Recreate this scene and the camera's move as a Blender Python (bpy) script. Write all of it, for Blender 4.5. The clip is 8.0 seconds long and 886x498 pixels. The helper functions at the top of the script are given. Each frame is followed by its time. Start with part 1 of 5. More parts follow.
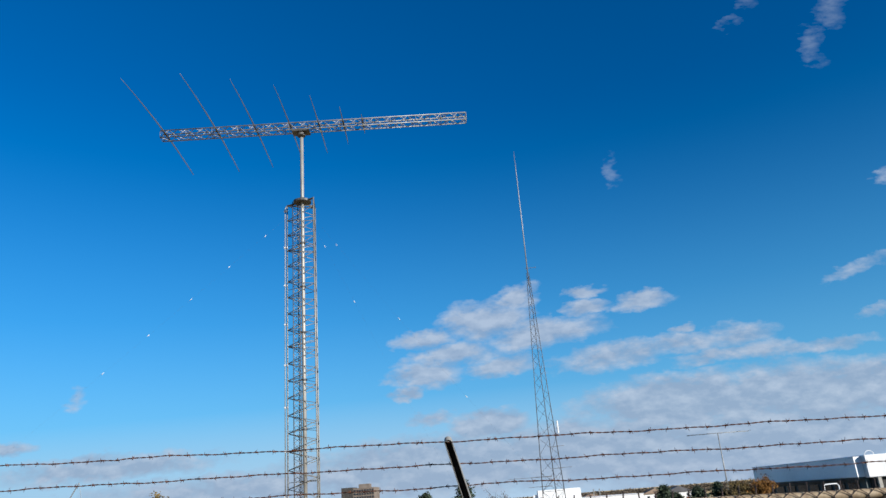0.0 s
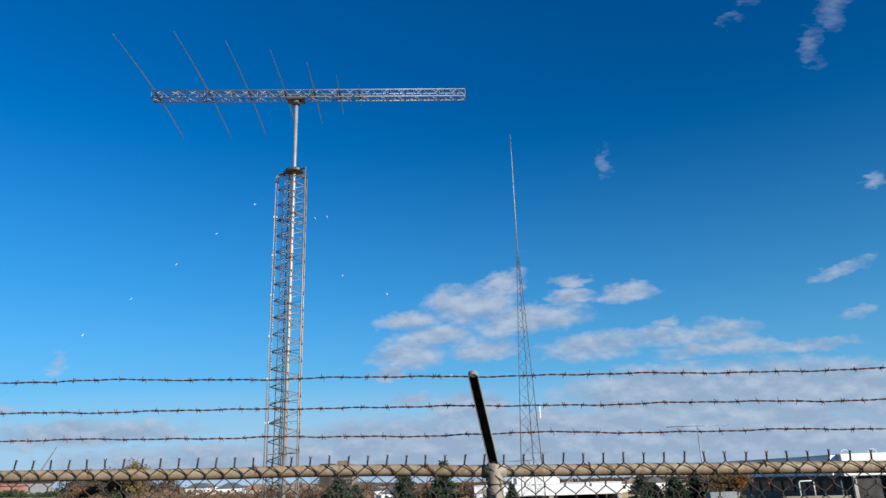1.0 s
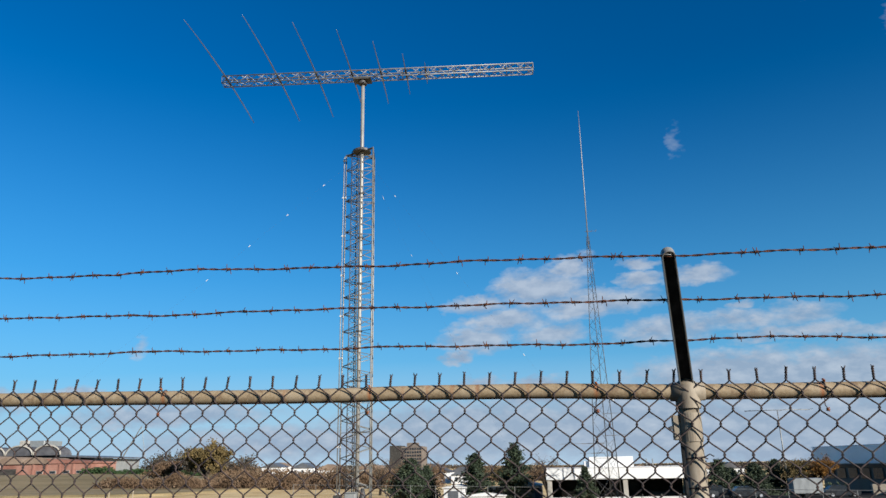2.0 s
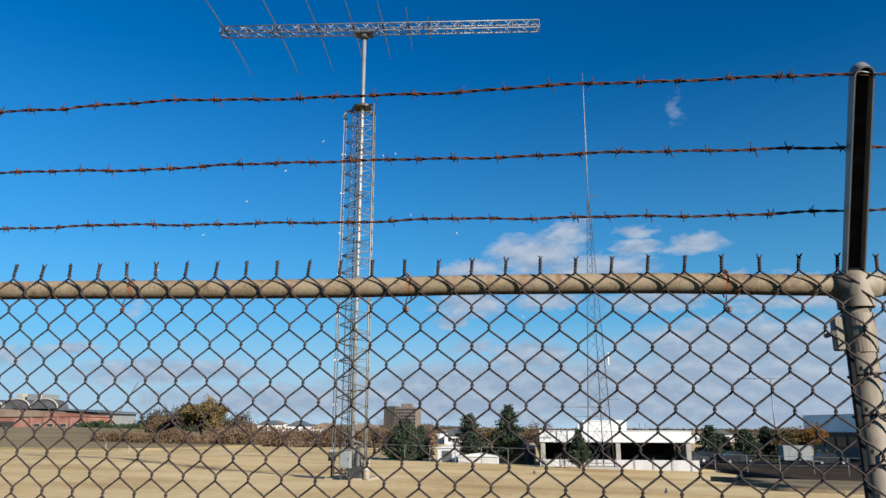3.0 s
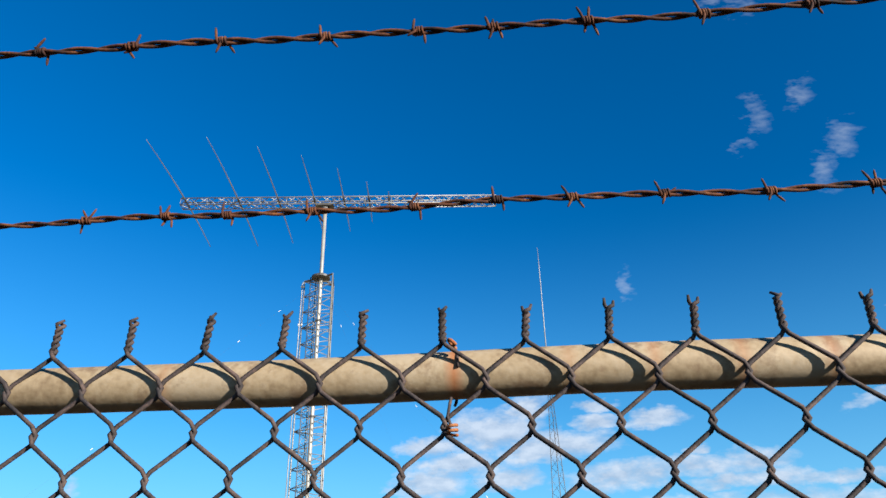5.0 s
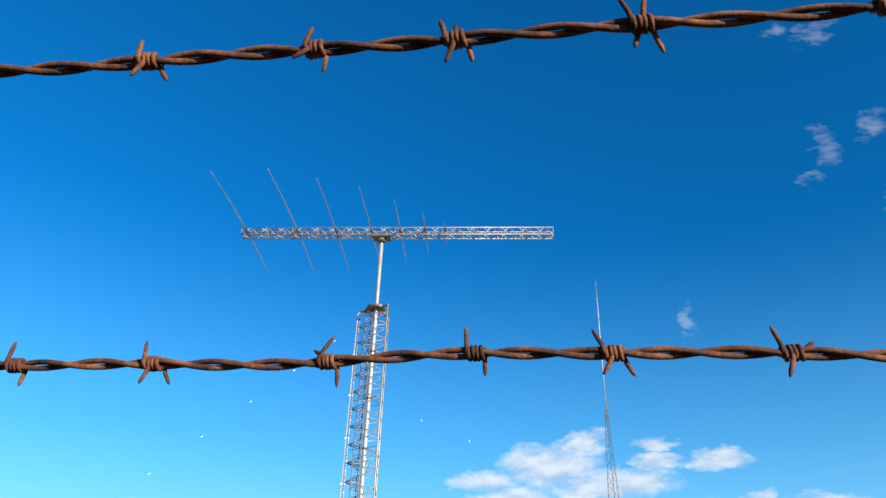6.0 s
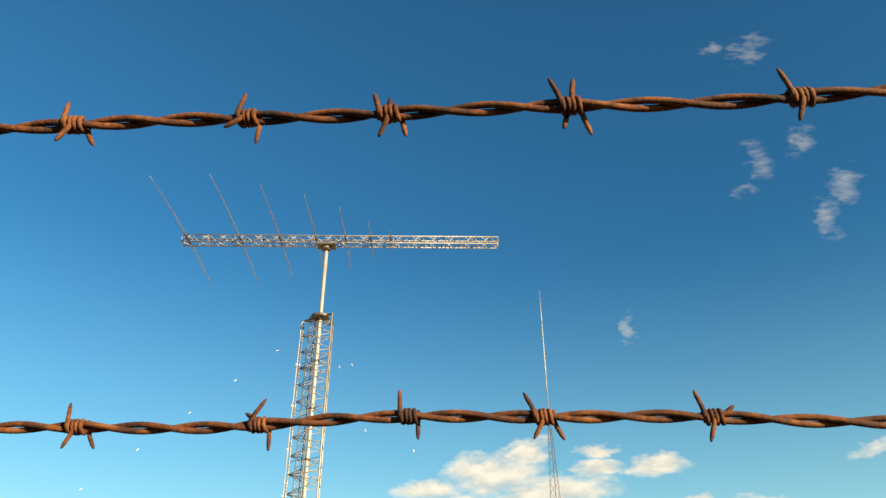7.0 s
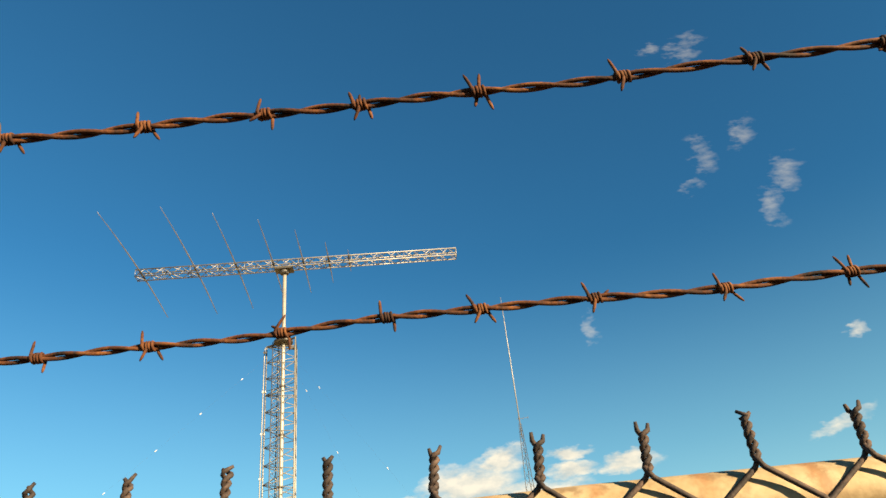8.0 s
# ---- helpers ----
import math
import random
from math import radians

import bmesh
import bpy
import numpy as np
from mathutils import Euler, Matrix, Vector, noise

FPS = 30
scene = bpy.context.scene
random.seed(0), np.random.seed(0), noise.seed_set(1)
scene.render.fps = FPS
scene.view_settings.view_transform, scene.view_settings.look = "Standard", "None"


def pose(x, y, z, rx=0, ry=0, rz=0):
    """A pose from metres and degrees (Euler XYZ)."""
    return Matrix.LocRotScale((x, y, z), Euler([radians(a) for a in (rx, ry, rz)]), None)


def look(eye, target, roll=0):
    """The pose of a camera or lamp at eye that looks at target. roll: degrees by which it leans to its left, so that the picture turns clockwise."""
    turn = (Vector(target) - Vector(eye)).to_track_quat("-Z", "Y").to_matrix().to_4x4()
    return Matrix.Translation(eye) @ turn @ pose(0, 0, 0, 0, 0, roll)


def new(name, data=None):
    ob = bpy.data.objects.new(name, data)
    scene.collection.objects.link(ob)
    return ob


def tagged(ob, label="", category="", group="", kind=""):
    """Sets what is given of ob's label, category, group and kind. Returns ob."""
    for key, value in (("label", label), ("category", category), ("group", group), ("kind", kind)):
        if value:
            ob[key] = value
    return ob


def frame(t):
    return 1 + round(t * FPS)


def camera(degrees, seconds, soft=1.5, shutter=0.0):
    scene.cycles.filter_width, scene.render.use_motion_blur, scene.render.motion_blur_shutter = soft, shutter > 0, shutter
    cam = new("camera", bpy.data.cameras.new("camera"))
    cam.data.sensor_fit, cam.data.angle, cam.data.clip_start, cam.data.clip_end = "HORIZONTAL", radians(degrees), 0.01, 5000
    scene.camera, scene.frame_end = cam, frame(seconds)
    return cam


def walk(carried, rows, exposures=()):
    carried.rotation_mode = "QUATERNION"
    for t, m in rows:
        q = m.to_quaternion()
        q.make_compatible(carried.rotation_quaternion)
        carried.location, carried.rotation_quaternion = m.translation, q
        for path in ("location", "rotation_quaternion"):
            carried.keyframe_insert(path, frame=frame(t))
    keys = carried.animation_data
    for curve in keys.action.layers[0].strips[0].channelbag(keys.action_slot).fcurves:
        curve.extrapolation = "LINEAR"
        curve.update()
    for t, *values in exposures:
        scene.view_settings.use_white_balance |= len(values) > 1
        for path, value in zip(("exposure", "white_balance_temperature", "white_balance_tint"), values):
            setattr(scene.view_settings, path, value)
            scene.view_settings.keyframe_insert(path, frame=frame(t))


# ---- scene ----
cam = camera(63.0, 8.0)
PATH = [
    (0, (1.145, -3.482, 1.875), (0.995, -1.6, 2.535), -4.5),
    (0.5, (1.031, -3.167, 1.843), (0.922, -1.283, 2.506), -4.6),
    (1, (0.92, -2.766, 1.78), (0.796, -0.866, 2.393), -1.9),
    (1.5, (0.687, -2.428, 1.712), (0.55, -0.506, 2.247), -2.0),
    (2, (0.569, -2.066, 1.629), (0.263, -0.175, 2.205), -1.1),
    (2.2, (0.526, -1.933, 1.583), (0.154, -0.024, 2.05), 1.7),
    (3.5, (0.248, -1.244, 1.534), (-0.018, 0.673, 2.038), -0.6),
    (4, (0.242, -1.015, 1.528), (0.043, 0.882, 2.129), 1.6),
    (4.5, (0.165, -0.794, 1.567), (0.135, 1.07, 2.291), -0.9),
    (5, (0.057, -0.595, 1.638), (-0.105, 1.171, 2.563), -1.3),
    (5.2, (0.075, -0.528, 1.687), (-0.149, 1.188, 2.69), -1.7),
    (6.3, (0.098, -0.369, 1.855), (-0.225, 1.332, 2.855), 2.4),
    (6.5, (0.099, -0.372, 1.859), (-0.229, 1.319, 2.876), -0.0),
    (7, (0.104, -0.394, 1.854), (-0.058, 1.318, 2.875), -0.2),
    (7.5, (0.107, -0.411, 1.846), (0.025, 1.301, 2.876), -1.8),
    (7.8, (0.109, -0.452, 1.786), (0.09, 1.284, 2.779), -4.5),
    (8, (0.11, -0.498, 1.741), (0.066, 1.204, 2.789), -6.6),
]
walk(cam, [(t, look(e, g, r)) for t, e, g, r in PATH],
     exposures=[(0.0, 1.09, 6000, 10), (0.5, 0.97, 5700, 10), (1.0, 1.07, 6000, 10), (1.5, 1.07, 6250, 10), (4.0, 1.10, 6250, 10), (4.5, 1.14, 6150, 10), (5.0, 1.60, 6400, 10), (5.3, 1.70, 6500, 10), (6.3, 1.82, 7000, 10), (6.5, 1.83, 8200, 10), (6.75, 1.94, 12000, 11), (8.0, 1.96, 12000, 11)])


# ---- sky and sun ----
SUN_ELEVATION, SUN_ROTATION = radians(20), radians(127)


def node(tree, kind, **values):
    n = tree.nodes.new(kind)
    for key, value in values.items():
        if key.startswith("in_"):
            n.inputs[int(key[3:])].default_value = value
    return n


def calc(tree, op, a, b=None, c=None, clamp=False):
    n = tree.nodes.new("ShaderNodeMath")
    n.operation, n.use_clamp = op, clamp
    for k, v in enumerate((a, b, c)):
        if v is None:
            continue
        if isinstance(v, (int, float)):
            n.inputs[k].default_value = v
        else:
            tree.links.new(v, n.inputs[k])
    return n.outputs[0]


def make_sky():
    world = bpy.data.worlds.new("sky")
    scene.world = world
    world.use_nodes = True
    t = world.node_tree
    back = t.nodes["Background"]
    back.inputs[1].default_value = 0.054
    sky = t.nodes.new("ShaderNodeTexSky")
    sky.sky_type, sky.sun_disc = "NISHITA", False
    sky.sun_elevation, sky.sun_rotation = SUN_ELEVATION, SUN_ROTATION
    sky.altitude, sky.air_density, sky.dust_density, sky.ozone_density = 1600, 1.15, 0.0, 4.5
    rich = t.nodes.new("ShaderNodeHueSaturation")
    rich.inputs["Saturation"].default_value = 1.38
    rich.inputs["Value"].default_value = 1.0
    t.links.new(sky.outputs[0], rich.inputs["Color"])
    clear = t.nodes.new("ShaderNodeMix")
    clear.data_type, clear.blend_type = "RGBA", "MULTIPLY"
    clear.inputs[0].default_value = 1.0
    clear.inputs[7].default_value = (1.0, 0.98, 1.02, 1)
    t.links.new(rich.outputs[0], clear.inputs[6])
    place = t.nodes.new("ShaderNodeTexCoord")
    split = t.nodes.new("ShaderNodeSeparateXYZ")
    t.links.new(place.outputs["Generated"], split.inputs[0])
    low = t.nodes.new("ShaderNodeMix")
    low.data_type = "RGBA"
    low.inputs[7].default_value = (1.62, 4.45, 6.45, 1)
    height = calc(t, "ADD", split.outputs[2], calc(t, "MULTIPLY", split.outputs[0], 0.02))
    t.links.new(calc(t, "POWER", calc(t, "SUBTRACT", 1.0, calc(t, "MULTIPLY", height, 1.92), clamp=True), 1.9), low.inputs[0])
    t.links.new(calc(t, "SUBTRACT", 1.0, calc(t, "MULTIPLY", split.outputs[0], 0.17)), rich.inputs["Value"])
    t.links.new(clear.outputs[2], low.inputs[6])
    ahead = calc(t, "MAXIMUM", split.outputs[1], 0.05)
    u0 = calc(t, "DIVIDE", split.outputs[0], ahead)
    v0 = calc(t, "DIVIDE", split.outputs[2], ahead)
    flat = t.nodes.new("ShaderNodeCombineXYZ")
    t.links.new(u0, flat.inputs[0])
    t.links.new(calc(t, "MULTIPLY", v0, 1.9), flat.inputs[1])

    def billow(scale, detail, rough, shift=(0, 0, 0)):
        n = t.nodes.new("ShaderNodeTexNoise")
        n.inputs["Scale"].default_value, n.inputs["Detail"].default_value, n.inputs["Roughness"].default_value = scale, detail, rough
        m = t.nodes.new("ShaderNodeVectorMath")
        m.operation = "ADD"
        m.inputs[1].default_value = shift
        t.links.new(flat.outputs[0], m.inputs[0])
        t.links.new(m.outputs[0], n.inputs["Vector"])
        return n

    def spread(out, amount):
        return calc(t, "MULTIPLY", calc(t, "SUBTRACT", out, 0.5), amount)

    # the outlines wander, finely and broadly
    drift, puffs, big = billow(17.0, 2.0, 0.5, (3.1, 1.7, 0)), billow(62.0, 3.0, 0.55, (0.4, 5.2, 0)), billow(21.0, 7.0, 0.6)
    above = billow(21.0, 7.0, 0.6, (0.004, 0.022, 0))
    apart = t.nodes.new("ShaderNodeSeparateColor")
    t.links.new(drift.outputs["Color"], apart.inputs[0])
    apart_fine = t.nodes.new("ShaderNodeSeparateColor")
    t.links.new(puffs.outputs["Color"], apart_fine.inputs[0])
    u = calc(t, "ADD", calc(t, "ADD", u0, spread(apart.outputs[0], 0.050)), spread(apart_fine.outputs[0], 0.024))
    v = calc(t, "ADD", calc(t, "ADD", v0, spread(apart.outputs[1], 0.018)), spread(apart_fine.outputs[1], 0.018))

    # clouds: centre, half width and half height; each group has its slope and weight
    CUMULUS = [(-0.027, 0.238, 0.060, 0.030), (0.050, 0.212, 0.085, 0.020), (-0.121, 0.218, 0.044, 0.013), (-0.080, 0.192, 0.068, 0.017),
               (-0.113, 0.170, 0.052, 0.016), (-0.012, 0.172, 0.042, 0.016), (0.116, 0.266, 0.028, 0.010), (0.110, 0.242, 0.034, 0.011),
               (0.189, 0.244, 0.040, 0.013), (-0.150, 0.145, 0.020, 0.011), (0.024, 0.268, 0.026, 0.018)]
    STREAKS = [(0.145, 0.171, 0.092, 0.018), (0.226, 0.179, 0.070, 0.014), (0.312, 0.184, 0.050, 0.017), (0.300, 0.160, 0.080, 0.011),
               (0.411, 0.160, 0.072, 0.010), (0.243, 0.201, 0.018, 0.007), (-0.113, 0.108, 0.035, 0.010)]
    BANK = [(0.231, 0.100, 0.140, 0.036), (0.370, 0.100, 0.140, 0.040), (0.480, 0.098, 0.100, 0.040), (0.315, 0.040, 0.260, 0.060),
            (0.099, 0.050, 0.200, 0.042), (-0.033, 0.094, 0.050, 0.020), (-0.104, 0.045, 0.230, 0.038), (0.680, 0.060, 0.250, 0.060)]
    LOW = [(-0.573, 0.079, 0.165, 0.018), (-0.724, 0.116, 0.040, 0.011), (-0.385, 0.036, 0.240, 0.022), (-0.955, 0.110, 0.190, 0.022)]
    WISPS = [(0.485, 0.262, 0.048, 0.010), (0.500, 0.200, 0.030, 0.009), (0.560, 0.395, 0.016, 0.011), (-0.627, 0.183, 0.017, 0.017)]
    HIGH = [(0.466, 0.985, 0.045, 0.042), (0.512, 0.779, 0.026, 0.036), (0.428, 0.735, 0.030, 0.050), (0.400, 0.676, 0.022, 0.020),
            (0.548, 0.672, 0.036, 0.042), (0.508, 0.615, 0.020, 0.046), (0.403, 0.998, 0.024, 0.014), (0.182, 0.447, 0.013, 0.030)]
    total = None
    for group, slope, weight in ((CUMULUS, 0.05, 1.0), (STREAKS, 0.06, 0.86), (BANK, 0.0, 1.15), (LOW, 0.0, 1.0), (WISPS, 0.32, 0.62), (HIGH, 0.5, 0.40)):
        for cu, cv, a, b in group:
            du = calc(t, "SUBTRACT", u, cu)
            dv = calc(t, "SUBTRACT", calc(t, "SUBTRACT", v, cv), calc(t, "MULTIPLY", du, slope))
            du, dv = calc(t, "MULTIPLY", du, 0.72 / a), calc(t, "MULTIPLY", dv, 0.72 / b)
            rr = calc(t, "MULTIPLY_ADD", du, du, calc(t, "MULTIPLY", dv, dv))
            m = calc(t, "MULTIPLY", calc(t, "SUBTRACT", 1.0, rr, clamp=True), weight)
            total = m if total is None else calc(t, "MAXIMUM", total, m)
    in_front = calc(t, "GREATER_THAN", split.outputs[1], 0.06)
    body = calc(t, "ADD", calc(t, "SUBTRACT", total, 0.22), spread(big.outputs["Fac"], 1.25))
    body = calc(t, "MULTIPLY", calc(t, "ADD", body, spread(puffs.outputs["Fac"], 0.36)), 1.5, clamp=True)
    cover = calc(t, "MULTIPLY", calc(t, "MULTIPLY", body, calc(t, "GREATER_THAN", total, 0.01)), in_front)
    cover = calc(t, "MULTIPLY", calc(t, "MULTIPLY", cover, calc(t, "MULTIPLY", total, 3.0, clamp=True)), calc(t, "SUBTRACT", 0.86, calc(t, "MULTIPLY", calc(t, "MULTIPLY", calc(t, "SUBTRACT", v0, 0.35), 6.0, clamp=True), 0.42)))
    # thick parts and undersides are greyer than the sunlit tops
    edge = calc(t, "ADD", calc(t, "MULTIPLY", calc(t, "SUBTRACT", big.outputs["Fac"], above.outputs["Fac"]), 3.0), calc(t, "MULTIPLY_ADD", v0, 1.9, 0.10), clamp=True)
    tint = t.nodes.new("ShaderNodeMix")
    tint.data_type = "RGBA"
    tint.inputs[6].default_value, tint.inputs[7].default_value = (2.8, 3.5, 4.5, 1), (4.45, 4.95, 5.65, 1)
    t.links.new(edge, tint.inputs[0])
    blend = t.nodes.new("ShaderNodeMix")
    blend.data_type = "RGBA"
    t.links.new(cover, blend.inputs[0])
    haze = t.nodes.new("ShaderNodeMix")
    haze.data_type = "RGBA"
    haze.inputs[7].default_value = (4.3, 5.45, 6.5, 1)
    t.links.new(calc(t, "MULTIPLY", calc(t, "SUBTRACT", 1.0, calc(t, "MULTIPLY", v0, 7.0), clamp=True), 0.9), haze.inputs[0])
    t.links.new(low.outputs[2], haze.inputs[6])
    t.links.new(haze.outputs[2], blend.inputs[6])
    t.links.new(tint.outputs[2], blend.inputs[7])
    t.links.new(blend.outputs[2], back.inputs[0])


make_sky()
sun = new("sun", bpy.data.lights.new("sun", "SUN"))
sun.data.energy, sun.data.angle, sun.data.color = 5.0, radians(0.5), (1.0, 0.93, 0.82)
sun.matrix_world = look((math.sin(SUN_ROTATION) * math.cos(SUN_ELEVATION) * 60, math.cos(SUN_ROTATION) * math.cos(SUN_ELEVATION) * 60,
                         math.sin(SUN_ELEVATION) * 60), (0, 0, 0))


# ---- materials ----
def material(name, colours, rough=0.8, metal=0.0, scale=8.0, fine=60.0, bump=0.2, depth=0.002, streak=1.0, spots=None, stains=()):
    """A surface of three mixed colours at two scales, with relief; streak stretches the large pattern upright; spots: colour, scale, share."""
    m = bpy.data.materials.new(name)
    m.use_nodes = True
    t = m.node_tree
    bsdf = t.nodes["Principled BSDF"]
    place = t.nodes.new("ShaderNodeTexCoord")
    info = t.nodes.new("ShaderNodeObjectInfo")
    move = t.nodes.new("ShaderNodeVectorMath")
    move.operation = "MULTIPLY_ADD"
    move.inputs[1].default_value = (1, 1, 1 / streak)
    t.links.new(place.outputs["Object"], move.inputs[0])
    t.links.new(calc(t, "MULTIPLY", info.outputs["Random"], 37.0), move.inputs[2])
    large = node(t, "ShaderNodeTexNoise")
    large.inputs["Scale"].default_value, large.inputs["Detail"].default_value = scale, 5.0
    t.links.new(move.outputs[0], large.inputs["Vector"])
    small = node(t, "ShaderNodeTexNoise")
    small.inputs["Scale"].default_value, small.inputs["Detail"].default_value = fine, 4.0
    t.links.new(move.outputs[0], small.inputs["Vector"])
    ramp = t.nodes.new("ShaderNodeValToRGB")
    ramp.color_ramp.elements[0].position, ramp.color_ramp.elements[1].position = 0.37, 0.63
    ramp.color_ramp.elements[0].color, ramp.color_ramp.elements[1].color = (*colours[0], 1), (*colours[2], 1)
    middle = ramp.color_ramp.elements.new(0.5)
    middle.color = (*colours[1], 1)
    share = calc(t, "ADD", calc(t, "MULTIPLY", large.outputs["Fac"], 0.65), calc(t, "MULTIPLY", small.outputs["Fac"], 0.35))
    t.links.new(share, ramp.inputs[0])
    out = ramp.outputs[0]
    if spots:
        colour, size, part_of = spots
        dirt = node(t, "ShaderNodeTexNoise")
        dirt.inputs["Scale"].default_value, dirt.inputs["Detail"].default_value, dirt.inputs["Roughness"].default_value = size, 6.0, 0.65
        t.links.new(move.outputs[0], dirt.inputs["Vector"])
        amount = calc(t, "MULTIPLY", calc(t, "SUBTRACT", dirt.outputs["Fac"], 1 - part_of), 9.0, clamp=True)
        mix = t.nodes.new("ShaderNodeMix")
        mix.data_type = "RGBA"
        mix.inputs[7].default_value = (*colour, 1)
        t.links.new(calc(t, "MULTIPLY", amount, 0.8), mix.inputs[0])
        t.links.new(out, mix.inputs[6])
        out = mix.outputs[2]
    if stains:
        # rust that has run down from the ties
        apart_ = t.nodes.new("ShaderNodeSeparateXYZ")
        t.links.new(place.outputs["Object"], apart_.inputs[0])
        near = None
        for sx, weight in stains:
            gap = calc(t, "ABSOLUTE", calc(t, "SUBTRACT", apart_.outputs[0], sx))
            one = calc(t, "MULTIPLY", calc(t, "SUBTRACT", 1.0, calc(t, "MULTIPLY", gap, 105.0), clamp=True), weight)
            near = one if near is None else calc(t, "MAXIMUM", near, one)
        rusty = t.nodes.new("ShaderNodeMix")
        rusty.data_type = "RGBA"
        rusty.inputs[7].default_value = (0.24, 0.082, 0.026, 1)
        t.links.new(calc(t, "MULTIPLY", near, calc(t, "ADD", large.outputs["Fac"], 0.25), clamp=True), rusty.inputs[0])
        t.links.new(out, rusty.inputs[6])
        out = rusty.outputs[2]
    t.links.new(out, bsdf.inputs["Base Color"])
    bsdf.inputs["Metallic"].default_value = metal
    if rough >= 0.82:
        bsdf.inputs["Specular IOR Level"].default_value = 0.12
    t.links.new(calc(t, "ADD", calc(t, "MULTIPLY", small.outputs["Fac"], 0.3), rough - 0.15, clamp=True), bsdf.inputs["Roughness"])
    relief = t.nodes.new("ShaderNodeBump")
    relief.inputs["Strength"].default_value, relief.inputs["Distance"].default_value = bump, depth
    t.links.new(small.outputs["Fac"], relief.inputs["Height"])
    t.links.new(relief.outputs[0], bsdf.inputs["Normal"])
    return m


BARB_RUST = material("rusted_barbed_wire", [(0.010, 0.006, 0.006), (0.056, 0.018, 0.008), (0.118, 0.044, 0.017)], 0.85, 0.0, 70, 520, 0.45, 0.0008, spots=((0.009, 0.006, 0.006), 130, 0.47))
MESH_RUST = material("rusted_mesh_wire", [(0.013, 0.011, 0.012), (0.032, 0.024, 0.023), (0.068, 0.045, 0.038)], 0.78, 0.1, 60, 420, 0.6, 0.0008, spots=((0.009, 0.007, 0.008), 110, 0.47))
TIE_RUST = material("bright_rust_tie", [(0.110, 0.031, 0.011), (0.184, 0.057, 0.020), (0.219, 0.096, 0.044)], 0.9, 0.0, 60, 500, 0.5, 0.0006)
RAIL = material("weathered_cream_pipe", [(0.140, 0.098, 0.056), (0.218, 0.164, 0.100), (0.256, 0.203, 0.136)], 0.62, 0.1, 14, 160, 0.35, 0.0008, spots=((0.130, 0.085, 0.050), 38, 0.48), stains=((-0.64, 1.0), (0.009, 1.0), (0.655, 1.0), (1.24, 1.0), (-0.252, 0.35), (0.108, 0.3), (0.180, 0.4), (0.252, 0.45), (0.324, 0.4), (0.468, 0.3)))
POST = material("weathered_post_pipe", [(0.130, 0.104, 0.076), (0.180, 0.151, 0.112), (0.216, 0.188, 0.147)], 0.65, 0.15, 12, 140, 0.35, 0.0008, streak=3.0, spots=((0.146, 0.088, 0.051), 22, 0.40))
# steel darkened to near black for the shade inside the arm's channel
ARM = material("shade_dark_arm", [(0.007, 0.007, 0.007), (0.012, 0.012, 0.012), (0.027, 0.026, 0.025)], 0.8, 0.0, 30, 200, 0.3, 0.0006)
STEEL = material("galvanised_tower_steel", [(0.115, 0.115, 0.110), (0.158, 0.158, 0.150), (0.191, 0.191, 0.180)], 0.5, 0.35, 1.5, 14, 0.15, 0.002)
PIPE = material("pale_mast_pipe", [(0.150, 0.148, 0.138), (0.190, 0.186, 0.172), (0.225, 0.220, 0.204)], 0.5, 0.2, 1.2, 12, 0.15, 0.002)
DARK_STEEL = material("dark_weathered_steel", [(0.031, 0.031, 0.031), (0.053, 0.053, 0.053), (0.088, 0.083, 0.079)], 0.6, 0.5, 2.0, 20, 0.2, 0.002)
ALUMINIUM = material("grey_aluminium_tube", [(0.126, 0.130, 0.134), (0.179, 0.182, 0.186), (0.223, 0.223, 0.223)], 0.45, 0.6, 2.0, 30, 0.1, 0.001)
CERAMIC = material("white_glazed_ceramic", [(0.40, 0.40, 0.39), (0.45, 0.45, 0.44), (0.50, 0.50, 0.49)], 0.2, 0.0, 20, 80, 0.05, 0.001)
FIELD = material("dry_winter_grass", [(0.330, 0.215, 0.092), (0.470, 0.340, 0.165), (0.550, 0.420, 0.230)], 0.95, 0.0, 0.12, 2.6, 0.4, 0.03, spots=((0.180, 0.125, 0.055), 0.35, 0.36))
MEADOW = material("olive_brown_meadow", [(0.125, 0.098, 0.048), (0.180, 0.138, 0.072), (0.240, 0.182, 0.102)], 0.95, 0.0, 0.05, 1.2, 0.3, 0.03)
DRY_BANK = material("trampled_brown_grass", [(0.100, 0.072, 0.042), (0.160, 0.118, 0.068), (0.230, 0.175, 0.100)], 0.95, 0.0, 0.25, 4, 0.4, 0.03)
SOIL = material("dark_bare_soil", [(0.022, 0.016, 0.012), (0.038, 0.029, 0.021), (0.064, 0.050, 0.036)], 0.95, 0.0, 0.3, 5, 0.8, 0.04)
ASPHALT = material("worn_asphalt", [(0.015, 0.015, 0.016), (0.023, 0.023, 0.024), (0.037, 0.036, 0.035)], 0.9, 0.0, 0.4, 8, 0.4, 0.01)
CONCRETE = material("pale_concrete", [(0.219, 0.202, 0.175), (0.274, 0.257, 0.224), (0.318, 0.301, 0.268)], 0.85, 0.0, 0.8, 9, 0.3, 0.005)
WHITE = material("white_painted_metal", [(0.458, 0.458, 0.450), (0.516, 0.516, 0.510), (0.549, 0.549, 0.542)], 0.55, 0.0, 0.6, 6, 0.15, 0.004, streak=4.0)
